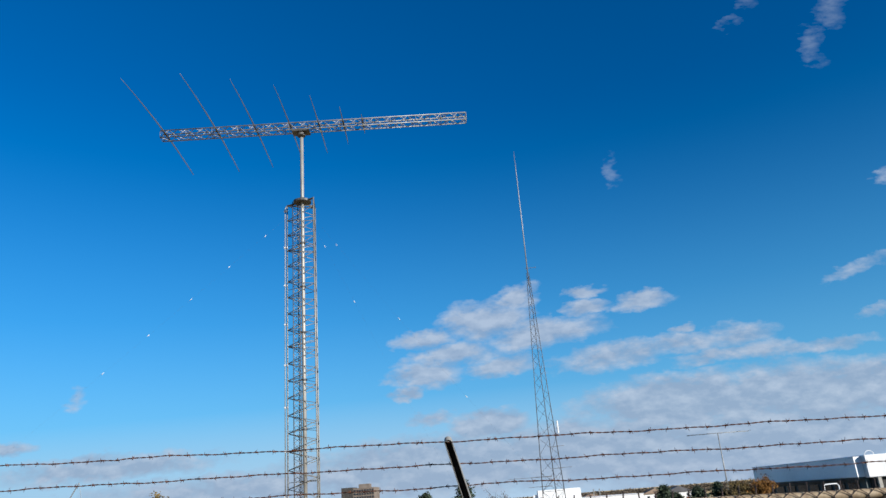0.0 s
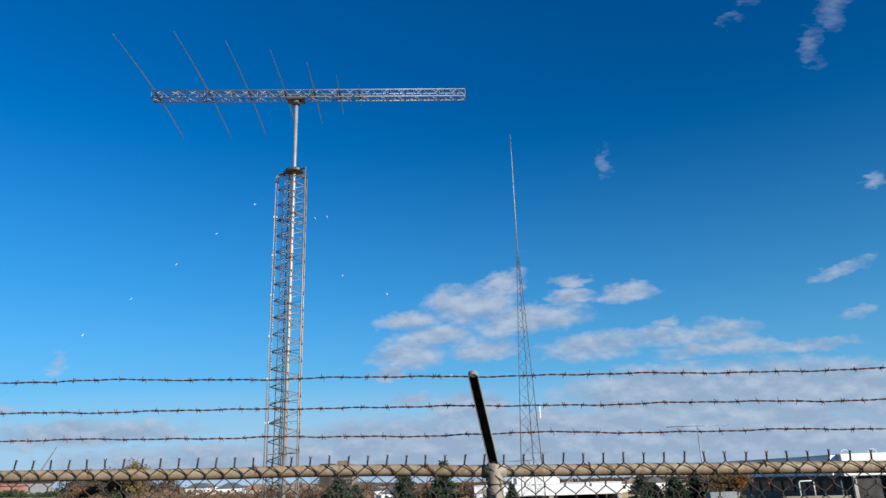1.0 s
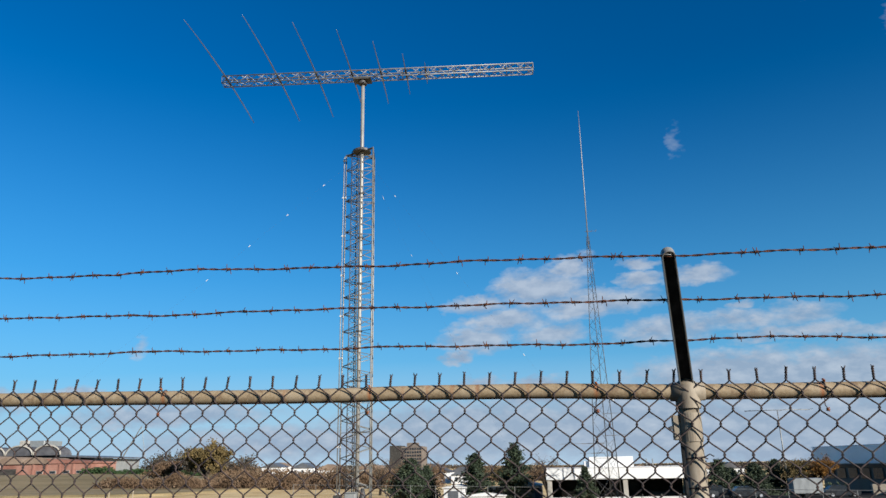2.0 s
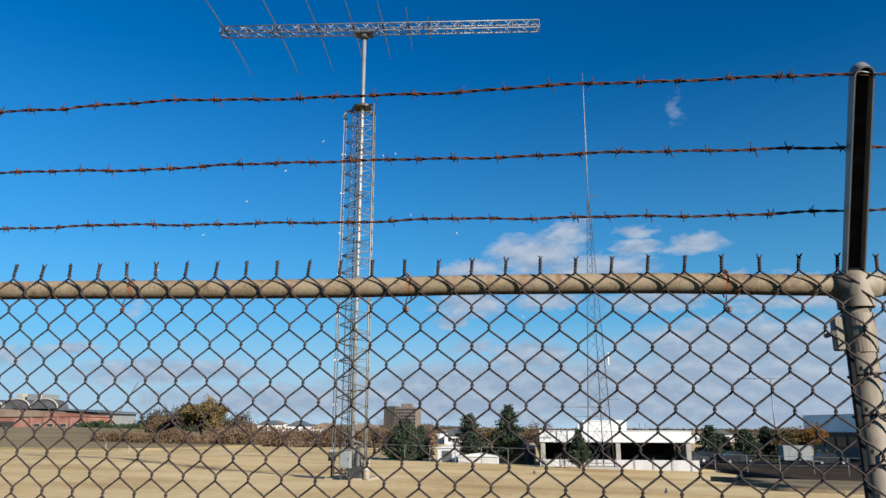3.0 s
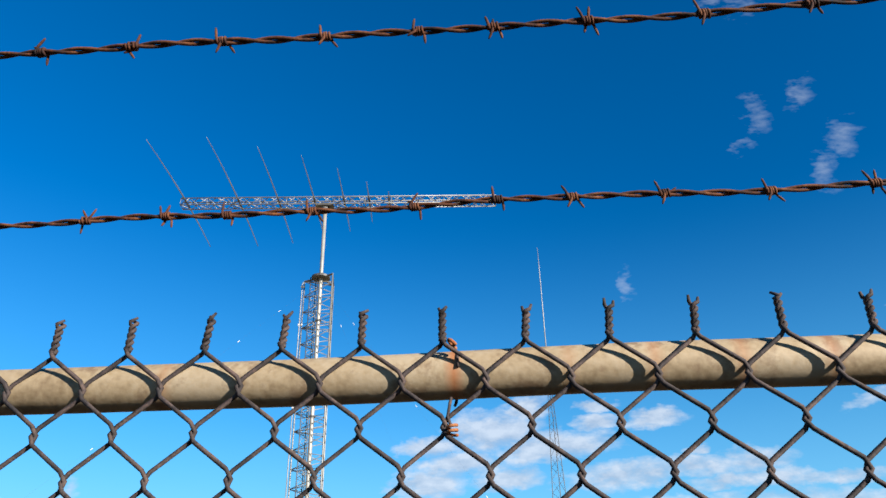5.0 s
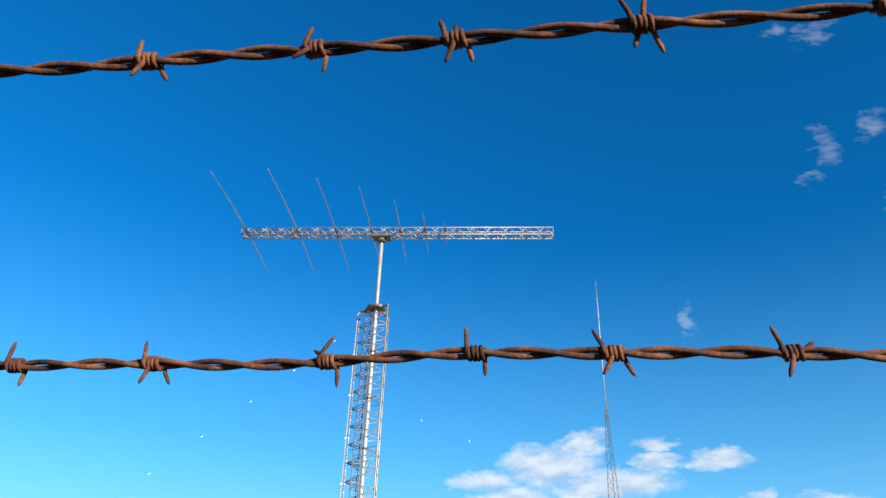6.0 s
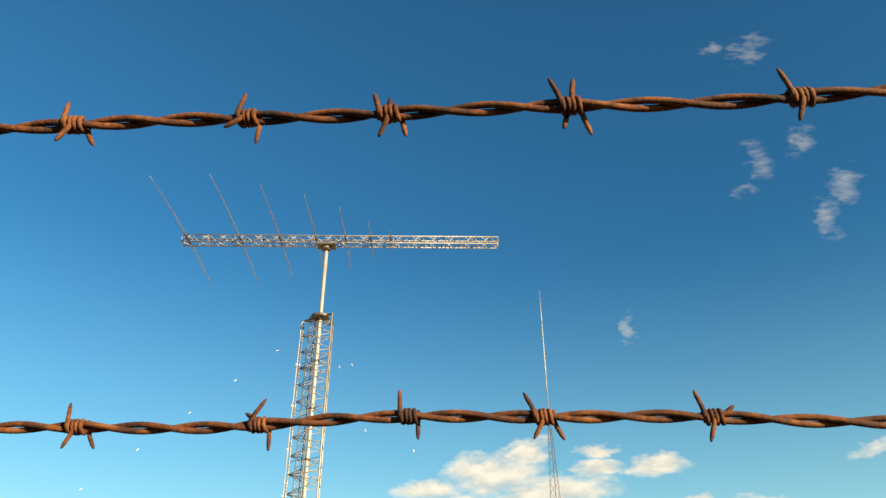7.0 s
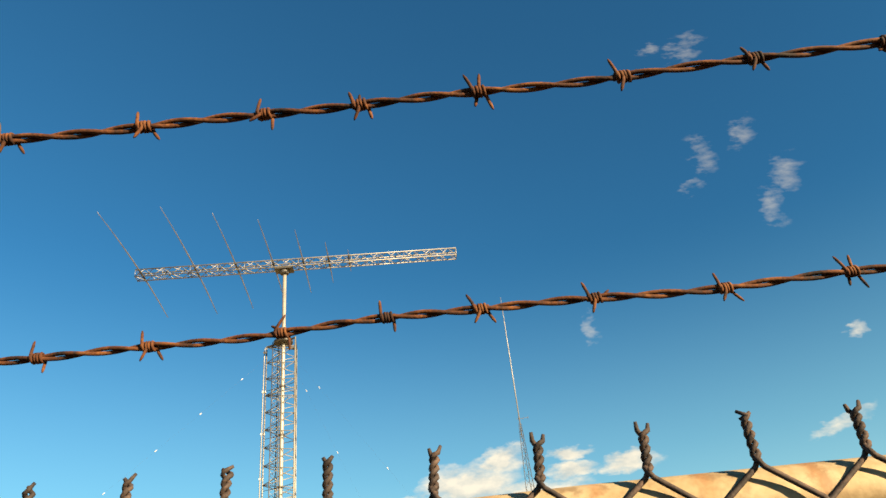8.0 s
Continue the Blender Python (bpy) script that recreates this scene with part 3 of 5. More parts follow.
# three barbed strands
def wire_line(k, x):
    """The middle line of strand k, sagging and wandering a little."""
    y = (-0.0655, -0.1755, -0.2720)[k]
    z = (1.9585, 2.0495, 2.1455)[k] - (0.0, 0.0, 0.006)[k] * max(-1.5, min(1.5, x))
    y += (0.0, 0.019, 0.0)[k] * smoothstep(0.45, 0.86, x) - (0.004, 0.006, 0.0)[k] * smoothstep(0.0, -0.2, x)
    z += 0.0022 * math.sin(x * 7.3 + k * 2.1) + 0.0014 * math.sin(x * 17.1 + k) + 0.0008 * math.sin(x * 41 + k * 3)
    y += 0.0016 * math.sin(x * 9.1 + k)
    z += (-0.0022, 0.0016, 0.0)[k] * smoothstep(0.08, 0.24, x) * smoothstep(0.8, 0.5, x)
    if k == 2:
        z += 0.004 * smoothstep(-0.66, -0.61, x) - 0.004 * smoothstep(-0.60, -0.2, x)
    if k == 0:
        z += 0.004 * smoothstep(0.92, 1.0, x) - 0.004 * smoothstep(1.02, 1.3, x)
    return y, z + drop(x)


def barb_mesh(spikes):
    """Two short wires wound round the strand along x; each spike: up (1) or down (-1), its slant along the strand, its reach."""
    s = Shape()
    r, wire = 0.0030, 0.00112
    for k in (0, 1):
        x0, start, turns = -0.0046 + k * 0.0047, k * 1.9, 1.9
        s.tube([(x0 + 0.0044 * q, r * math.cos(start + q * turns * 2 * math.pi), r * math.sin(start + q * turns * 2 * math.pi)) for q in np.linspace(0, 1, 21)], wire, 6)
    for i, (up, slant, reach) in enumerate(spikes):
        x, y = (-0.0040, 0.0041, 0.0001, -0.0012)[i], (-r, r * 0.9, -r * 0.8, r)[i]
        pts = [(x, y * 0.4, -up * r), (x, y, 0.0)]
        pts += [(x + slant * reach * q, y * (1 - 0.3 * q), up * (0.0014 + 0.88 * reach * q)) for q in (0.3, 0.72, 0.9, 1.0)]
        s.tube(pts, [wire, wire, wire, wire * 0.95, wire * 0.7, wire * 0.3], 6)
    return s.mesh("barb", BARB_RUST, True)


BARB_KINDS = (((1, -0.10, 0.0115), (-1, 0.55, 0.0100), (-1, -0.45, 0.0105)), ((1, 0.02, 0.0155), (-1, 0.10, 0.0155), (-1, -1.3, 0.0065)),
              ((1, -0.25, 0.0085), (-1, 0.18, 0.0095), (-1, -0.45, 0.0105), (1, 0.1, 0.0080)), ((1, -0.35, 0.0120), (-1, 0.25, 0.0125), (1, 0.12, 0.0115), (-1, -0.25, 0.0085)),
              ((1, -0.22, 0.0130), (1, 1.2, 0.0050), (-1, -0.32, 0.0120)), ((1, 0.60, 0.0120), (-1, 0.05, 0.0120), (1, -1.5, 0.0045)),
              ((1, -0.05, 0.0130), (-1, 0.03, 0.0105)), ((1, -0.42, 0.0115), (-1, 0.42, 0.0105), (-1, -0.52, 0.0105)))
barbs = [barb_mesh(kind) for kind in BARB_KINDS]
KNOWN = ([-0.31, -0.235, -0.179, -0.104, -0.015, 0.0565, 0.1195, 0.1955, 0.280, 0.362, 0.426, 0.506, 0.573],
         [-0.227, -0.153, -0.0705, 0.003, 0.062, 0.134, 0.220, 0.298, 0.375, 0.444, 0.535],
         [0.712, 0.731, 1.021, 1.052, 1.156, 1.237, 1.313])
WOUND = ({3: 0, 4: 5, 5: 6, 6: 7, 7: 4}, {2: 0, 3: 1, 4: 2, 5: 3, 6: 4}, {})  # how the barbs nearest the gap are bent
for k in range(3):
    s = Shape()
    n = int((X1 - X0) / 0.0045)
    phase = k * 1.3
    lines = ([], [])
    for i in range(n + 1):
        x = X0 + (X1 - X0) * i / n
        y, z = wire_line(k, x)
        a = x / 0.064 * 2 * math.pi + phase + 0.7 * math.sin(x * 9)
        for w in (0, 1):
            lines[w].append((x, y + 0.0016 * math.cos(a + w * math.pi), z + 0.0016 * math.sin(a + w * math.pi)))
    for w in (0, 1):
        s.tube(lines[w], 0.0015, 8)
    wire = part("barbed_wire", s.mesh("barbed_wire", BARB_RUST, True), fence, "twisted orange-brown rusted barbed wire strand")
    places = list(KNOWN[k])
    rnd = random.Random(70 + k)
    x = places[-1]
    while x < X1 - 0.05:
        x += rnd.uniform(0.062, 0.092)
        places.append(x)
    x = KNOWN[k][0]
    while x > X0 + 0.05:
        x -= rnd.uniform(0.062, 0.092)
        places.append(x)
    bv, bf = [], []
    for x in places:
        y, z = wire_line(k, x)
        i = places.index(x)
        kind = WOUND[k].get(i, (i * 3 + k * 5) % len(barbs))
        me = barbs[kind]
        m = pose(x, y, z, rnd.uniform(-14, 14) + (0 if i in WOUND[k] else rnd.choice((0, 0, 180))), 0, rnd.uniform(-6, 6))
        if -1.8 < x < 4.0:
            part("barb", me, wire, at=m)
        else:
            q = len(bv)
            bv += [tuple(m @ v.co) for v in me.vertices]
            bf += [tuple(q + i for i in p.vertices) for p in me.polygons]
    tagged(part("barbs_beyond", mesh_of("barbs_beyond", bv, bf, BARB_RUST, True), wire), kind="stuff")
    for x in POST_XS:
        y, z = wire_line(k, x - 0.02 * (k + 1))
        part("wire_clip", Shape().tube([(x - 0.02 * (k + 1) - 0.024, y, z), (x - 0.02 * (k + 1), y - 0.006, z + 0.002), (x - 0.02 * (k + 1) + 0.024, y, z)], 0.0016, 6).mesh("wire_clip", STEEL, True), wire)


# ---- the large antenna tower ----
TX, TY = -12.06, 42.0
TZ = ground_height(TX, TY) + 0.02
tower = thing("antenna_tower", TX, TY, TZ, "tall grey steel lattice tower carrying a rotating beam antenna", "tower")
LEGS = (Vector((-1.22, 0.42, 0)), Vector((0.92, -0.50, 0)), Vector((0.53, 1.35, 0)))
TOP = 22.43 - TZ
for p in LEGS:
    part("leg", Shape().tube([p + Vector((0, 0, z)) for z in (0, TOP * 0.3, TOP * 0.6, TOP)], 0.046, 10).mesh("leg", STEEL, True), tower)
PANEL = 1.12
rows = int(TOP / PANEL)
for a, b, w in ((0, 1, 0.025), (1, 2, 0.027), (0, 2, 0.025)):
    p, q = LEGS[a], LEGS[b]
    rise = Vector((0, 0, PANEL / 2))
    rods = (Shape().tube([p, q + rise], w, 6).mesh("brace", STEEL, True), Shape().tube([q, p + rise], w, 6).mesh("brace", STEEL, True))
    strut = Shape().tube([p, q], w, 6).mesh("strut", STEEL, True)
    for i in range(rows):
        z = 0.25 + i * PANEL
        part("brace", rods[0], tower, at=pose(0, 0, z))
        part("brace", rods[1], tower, at=pose(0, 0, z + PANEL / 2))
        if i % 6 == 0:
            part("strut", strut, tower, at=pose(0, 0, z))
# slim ladder mast and feed lines beside the pole
lad = (Vector((-0.66, -0.12, 0)), Vector((-0.17, -0.14, 0)), Vector((-0.42, 0.3, 0)))
for p in lad:
    part("ladder_rail", Shape().tube([p + Vector((0, 0, 0.1)), p + Vector((0, 0, TOP * 0.5)), p + Vector((0, 0, TOP))], 0.030, 8).mesh("ladder_rail", DARK_STEEL, True), tower)
s = Shape()
for a, b in ((0, 1), (1, 2), (2, 0)):
    for i in range(int((TOP - 0.4) / 0.62)):
        z0 = 0.3 + i * 0.62
        s.tube([lad[a] + Vector((0, 0, z0)), lad[b] + Vector((0, 0, z0 + 0.31))], 0.016, 5)
        s.tube([lad[b] + Vector((0, 0, z0 + 0.31)), lad[a] + Vector((0, 0, z0 + 0.62))], 0.016, 5)
part("ladder_lacing", s.mesh("ladder_lacing", STEEL, True), tower)
part("feed_line", Shape().tube([(-1.37, 0.36, 0.2), (-1.37, 0.36, TOP * 0.5), (-1.35, 0.36, TOP - 0.3), (-1.28, 0.40, TOP - 0.1)], 0.035, 8).mesh("feed_line", STEEL, True), tower)
for i in range(9):
    z = 1.5 + i * (TOP - 2) / 8
    part("line_clamp", Shape().box(-1.43, -1.18, 0.33, 0.45, z, z + 0.12, 0.01).mesh("line_clamp", WHITE), tower)
MAST_TOP = 27.8 - TZ
part("rotating_mast", Shape().tube([(0, 0, 0.6), (0, 0, TOP * 0.5), (0, 0, TOP), (0, 0, MAST_TOP)], 0.125, 16).mesh("rotating_mast", PIPE, True), tower, "pale painted steel mast pipe")
for i in range(8):
    z = 2.0 + i * (TOP - 2) / 7
    s = Shape().tube([(0, 0, z - 0.05), (0, 0, z + 0.05)], 0.19, 14)
    for p in LEGS:
        s.tube([(0, 0, z), p + Vector((0, 0, z))], 0.018, 5)
    part("mast_guide", s.mesh("mast_guide", DARK_STEEL), tower)
s = Shape().tube([(0, 0, TOP - 0.12), (0, 0, TOP + 0.02), (0, 0, TOP + 0.22)], [0.62, 0.62, 0.24], 18)
for p in LEGS:
    s.tube([(0, 0, TOP - 0.06), p + Vector((0, 0, TOP - 0.06))], 0.06, 6)
for a, b in ((0, 1), (1, 2), (2, 0)):
    s.tube([LEGS[a] + Vector((0, 0, TOP - 0.04)), LEGS[b] + Vector((0, 0, TOP - 0.04))], 0.04, 6)
part("top_plate", s.mesh("top_plate", DARK_STEEL), tower, "dark bearing plate at the tower's head")
part("foundation", Shape().box(-1.4, 1.3, -0.9, 1.8, -0.5, 0.06, 0.03).mesh("foundation", TAN), tower)

# the beam antenna on the mast
B_L, B_R = Vector((-22.0, 40.75, 27.97)), Vector((-0.16, 43.3, 27.98))
along = (B_R - B_L).normalized()
across = Vector((along.y, -along.x, 0))
beam = thing("beam_antenna", TX, 41.93, 27.78, "grey lattice-boom beam antenna with long thin elements", "antenna")
mid = Vector((TX, 41.93, 27.78))


def on_boom(s_, side=0.0, up=0.0):
    return B_L + along * s_ + across * side + Vector((0, 0, up)) - mid


BOOM = (B_R - B_L).length
CH = ((0.31, -0.05), (-0.31, -0.05), (0.31, 0.50), (-0.31, 0.50))
for side, up in CH:
    part("chord", Shape().tube([on_boom(0, side, up), on_boom(BOOM / 2, side, up), on_boom(BOOM, side, up)], 0.040, 8).mesh("chord", STEEL, True), beam)
s = Shape()
bays = 36
for i in range(bays):
    a, b = BOOM * i / bays, BOOM * (i + 1) / bays
    for p, q in (((0.31, -0.05), (0.31, 0.50)), ((-0.31, -0.05), (-0.31, 0.50)), ((0.31, -0.05), (-0.31, -0.05)), ((0.31, 0.50), (-0.31, 0.50))):
        if i % 2:
            p, q = q, p
        s.tube([on_boom(a, *p), on_boom(b, *q)], 0.027, 5)
        if i % 3 == 0:
            s.tube([on_boom(a, *p), on_boom(a, *q)], 0.020, 5)
for p, q in ((0, 1), (1, 3), (3, 2), (2, 0)):
    s.tube([on_boom(BOOM, *CH[p]), on_boom(BOOM, *CH[q])], 0.025, 5)
part("boom_lacing", s.mesh("boom_lacing", STEEL, True), beam)
c = on_boom((mid - B_L).dot(along))
s = Shape().box(-0.62, 0.62, -0.40, 0.40, 0.0, 0.09, 0.01).tube([(0, 0, -0.25), (0, 0, 0.02)], 0.30, 16)
s.box(-0.40, 0.40, -0.34, 0.34, 0.08, 0.24, 0.02)
part("boom_mount", s.mesh("boom_mount", DARK_STEEL), beam, "dark mast-to-boom clamp plate", pose(0, 0, -0.02, 0, 0, math.degrees(math.atan2(along.y, along.x))))
for at_, near, far in ((0.40, 8.1, 6.0), (4.05, 8.3, 6.0), (6.8, 7.2, 5.6), (9.3, 6.1, 4.6), (11.35, 4.5, 4.0), (13.1, 2.7, 2.8), (14.5, 1.5, 1.4)):
    pts = []
    for q in np.linspace(-far, near, 15):
        sag = 0.15 - 0.006 * q * q
        pts.append(on_boom(at_, q, 0.05 + sag))
    el = part("element", Shape().tube(pts, [0.016 + 0.034 * (1 - abs(q) / max(near, far)) for q in np.linspace(-far, near, 15)], 8).mesh("element", ALUMINIUM, True), beam)
    part("element_clamp", Shape().tube([on_boom(at_, -0.75, 0.19), on_boom(at_, 0.75, 0.19)], 0.07, 8).mesh("element_clamp", DARK_STEEL), el)


def guy(dx, dy, fall, reach, offsets, label):
    """A guy rope from the tower's head, with insulators strung on it."""
    g = thing("guy_wire", TX, TY, 22.2, label, "guy wire", "tower guy wires")
    flat = Vector((dx, dy, 0)).normalized()
    end = flat * reach + Vector((0, 0, -fall * reach))
    last = Vector((TX, TY, 22.2)) + end
    lift = ground_height(last.x, last.y) - last.z
    end.z += lift
    pts = [end * q + Vector((0, 0, -0.25 * math.sin(q * math.pi))) for q in np.linspace(0.04, 1, 16)]
    part("cable", Shape().tube(pts, 0.0014, 5).mesh("cable", DARK_STEEL, True), g)
    unit = end.normalized()
    for o in offsets:
        c = end * (o / reach) + Vector((0, 0, -0.25 * math.sin(o / reach * math.pi)))
        part("insulator", Shape().tube([c - unit * 0.085, c - unit * 0.06, c - unit * 0.02, c + unit * 0.02, c + unit * 0.06, c + unit * 0.085], [0.010, 0.024, 0.019, 0.019, 0.024, 0.010], 10).mesh("insulator", CERAMIC, True), g, "white ceramic egg insulator")
    part("anchor", Shape().tube([end + Vector((0, 0, -0.4)), end + Vector((0, 0, 0.02)), end + Vector((0, 0, 0.3))], [0.12, 0.12, 0.02], 10).mesh("anchor", DARK_STEEL), g)


guy(-1, -0.35, 0.94, 24.5, (2.5, 4.8, 7.1, 9.55, 12.0), "thin steel guy wire with white insulators, long western run")
guy(1, -0.25, 1.32, 18.0, (2.56, 6.8, 10.8), "thin steel guy wire with white insulators, steep eastern run")
guy(0.5, 1, 1.06, 22.5, (2.27, 5.4), "thin steel guy wire with white insulators, running north")

# cabinet and gear at the foot
cab = thing("electrical_cabinet", TX - 0.05, TY - 1.15, ground_height(TX, TY - 1.15), "grey metal electrical cabinet on legs at the tower's foot", "cabinet")
part("body", Shape().box(-0.32, 0.34, -0.2, 0.2, 0.62, 1.62, 0.015).mesh("body", CABINET), cab)
part("door", Shape().box(-0.29, 0.31, -0.232, -0.204, 0.66, 1.58, 0.008).mesh("door", CABINET), cab)
part("handle", Shape().tube([(0.24, -0.26, 1.06), (0.24, -0.26, 1.2)], 0.015, 8).mesh("handle", DARK_STEEL), cab)
part("roof", Shape().box(-0.36, 0.38, -0.26, 0.24, 1.624, 1.67, 0.008).mesh("roof", CABINET), cab)
for x in (-0.26, 0.28):
    part("leg", Shape().box(x - 0.03, x + 0.03, -0.16, 0.16, -0.2, 0.62, 0.005).mesh("leg", DARK_STEEL), cab)
motor = thing("rotator_motor", TX + 0.1, TY - 0.6, ground_height(TX, TY), "dark rotator motor and gearbox beside the cabinet", "motor")
part("housing", Shape().tube([(0.42, 0, 0.1), (0.42, 0, 0.5), (0.42, 0, 1.4), (0.42, 0, 1.9)], [0.22, 0.24, 0.2, 0.1], 12).mesh("housing", DARK_STEEL, True), motor)
part("gearbox", Shape().box(0.1, 0.75, -0.25, 0.25, -0.1, 0.75, 0.03).mesh("gearbox", DARK_STEEL), motor)
junction = thing("junction_box", TX - 1.25, TY + 0.1, ground_height(TX, TY), "small dark junction box bolted to a tower leg", "junction box")
part("box", Shape().box(-0.22, 0.2, -0.14, 0.14, 1.0, 1.5, 0.02).mesh("box", DARK_STEEL), junction)
part("stand", Shape().box(-0.05, 0.05, -0.05, 0.05, -0.1, 1.0, 0.01).mesh("stand", DARK_STEEL), junction)
drum = thing("cable_drum", TX + 1.1, TY - 0.75, ground_height(TX + 1, TY), "pale ribbed cable housing at the tower's foot", "drum")
part("core", Shape().tube([(0, 0, -0.1), (0, 0, 1.15)], 0.2, 14).mesh("core", TAN, True), drum)
for z in (0.1, 0.5, 0.9, 1.12):
    part("rib", Shape().tube([(0, 0, z), (0, 0, z + 0.06)], 0.25, 14).mesh("rib", PIPE), drum)


# ---- the slim second mast ----
MX, MY = 4.45, 80.0
MZ = ground_height(MX, MY)
mast = thing("radio_mast", MX, MY, MZ, "slender tapering lattice radio mast with a whip on top", "mast")
m_top, m_lat = 43.2 - MZ, 27.0 - MZ
feet = [Vector((-1.42, -0.5, 0)), Vector((1.32, -0.62, 0)), Vector((0.3, 1.2, 0))]
heads = [v * 0.10 + Vector((-0.05, 0, m_lat)) for v in feet]
for f, h in zip(feet, heads):
    part("leg", Shape().tube([f, f.lerp(h, 0.5), h], [0.05, 0.04, 0.028], 8).mesh("leg", DARK_STEEL, True), mast)
for a, b in ((0, 1), (1, 2), (2, 0)):
    s = Shape()
    z, k = 0.02, 0
    while z < 0.985:
        step = 0.075 * (1 - 0.72 * z)
        p, q = (feet[a].lerp(heads[a], z), feet[b].lerp(heads[b], min(1, z + step)))
        r, w = (feet[b].lerp(heads[b], z), feet[a].lerp(heads[a], min(1, z + step)))
        s.tube([p, q] if k % 2 else [r, w], 0.018, 5)
        if z < 0.2:
            s.tube([r, w] if k % 2 else [p, q], 0.018, 5)
            s.tube([p, r], 0.018, 5)
        z, k = z + step, k + 1
    part("bracing", s.mesh("bracing", DARK_STEEL, True), mast)
part("upper_pole", Shape().tube([(-0.05, 0, m_lat - 1.5), (-0.02, 0, m_lat + 6), (0, 0, m_top - 3), (0, 0, m_top)], [0.065, 0.06, 0.045, 0.025], 8).mesh("upper_pole", STEEL, True), mast)
for z, dx, w in ((m_lat + 0.6, 0.35, 0.7), (6.4, -2.4, 2.4), (5.4, -1.5, 1.2), (7.2, 1.3, 1.0), (9.5, 1.0, 0.7)):
    s = Shape().tube([(dx - w, 0, z), (dx + w, 0.1, z + 0.05)], 0.022, 6)
    for q in (-0.7, 0.1, 0.8):
        s.tube([(dx + w * q, -0.5, z), (dx + w * q, 0.5, z)], 0.014, 5)
    s.tube([(0, 0, z), (dx, 0, z)], 0.03, 5)
    part("side_antenna", s.mesh("side_antenna", ALUMINIUM), mast)
part("panel_antenna", Shape().box(1.15, 1.3, -0.75, -0.6, 10.8, 12.2, 0.03).mesh("panel_antenna", WHITE), mast, "white panel antenna on a bracket")
part("panel_bracket", Shape().tube([(1.0, -0.55, 11.4), (1.2, -0.66, 11.4)], 0.03, 6).mesh("panel_bracket", STEEL), mast)
part("footing", Shape().box(-1.9, 1.8, -1.1, 1.7, -0.6, 0.25, 0.05).mesh("footing", CONCRETE), mast)

# the small beam on a pole
small = thing("pole_antenna", 35.7, 130, ground_height(35.7, 130), "thin grey pole with a small horizontal beam antenna", "antenna")
tall = 9.65 - ground_height(35.7, 130)
part("pole", Shape().tube([(0, 0, -0.2), (0, 0, tall * 0.5), (0, 0, tall)], [0.13, 0.11, 0.08], 8).mesh("pole", STEEL, True), small)
part("boom", Shape().tube([(-5.3, -0.3, tall), (0, 0, tall + 0.05), (5.3, 0.3, tall)], 0.06, 6).mesh("boom", STEEL, True), small)
for x in (-4.8, -2.2, 0.8, 3.2, 5.0):
    part("element", Shape().tube([(x, -2.2, tall), (x, 2.2, tall)], 0.022, 5).mesh("element", ALUMINIUM), small)


# ---- buildings ----
def equipment_shed():
    g = ground_height(6, 86)
    b = thing("equipment_shed", 6, 84, g, "low white flat-roofed shed with dark open bays", "building")
    base = -0.75
    top = 1.15 - g
    # floor, back wall, partition and crates are near black: bay shade put into colour
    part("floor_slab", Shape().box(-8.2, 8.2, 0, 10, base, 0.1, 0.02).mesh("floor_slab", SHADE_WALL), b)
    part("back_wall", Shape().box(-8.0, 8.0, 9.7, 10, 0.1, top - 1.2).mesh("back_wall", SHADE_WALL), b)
    for x in (-8.0, 8.05):
        part("side_wall", Shape().box(x, x + 0.3, 1.2, 9.7, 0.1, top - 1.2).mesh("side_wall", WHITE), b)
    part("fascia", Shape().box(-8.1, 8.45, -0.2, 10.1, top - 1.22, top, 0.03).mesh("fascia", WHITE), b, "bright white roof fascia")
    part("roof_edge", Shape().box(-8.16, 8.51, -0.26, 10.16, top + 0.002, top + 0.06, 0.01).mesh("roof_edge", WHITE), b)
    for x in (-8.0, 0.3, 7.85):
        part("column", Shape().box(x, x + 0.5, 0, 0.5, 0.1, top - 1.224, 0.02).mesh("column", CONCRETE), b)
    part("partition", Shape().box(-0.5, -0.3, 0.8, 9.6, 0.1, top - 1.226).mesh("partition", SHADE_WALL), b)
    part("low_wall", Shape().box(-8.1, 9.0, -0.75, -0.45, base, 0.95, 0.02).mesh("low_wall", PARAPET), b, "low pale grey parapet wall before the bays")
    for x in range(-8, 10, 2):
        part("wall_post", Shape().tube([(x + 0.2, -0.85, base), (x + 0.2, -0.85, 1.25)], 0.03, 6).mesh("wall_post", STEEL), b)
    part("roof_room", Shape().box(-3.2, 1.75, 2.0, 6.0, top + 0.04, 2.35 - g, 0.03).mesh("roof_room", WHITE), b, "white box room raised on the roof")
    part("roof_step", Shape().box(-3.75, -3.2, 2.3, 5.5, top + 0.04, top + 0.75, 0.02).mesh("roof_step", WHITE), b)
    for x in (1.6, 3.4, 4.1):
        part("vent_pipe", Shape().tube([(x, 4, top), (x, 4, top + 0.9)], 0.06, 6).mesh("vent_pipe", STEEL), b)
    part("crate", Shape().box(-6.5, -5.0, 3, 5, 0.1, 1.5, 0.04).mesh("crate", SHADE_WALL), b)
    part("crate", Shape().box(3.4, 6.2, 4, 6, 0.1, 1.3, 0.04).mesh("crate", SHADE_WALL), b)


equipment_shed()


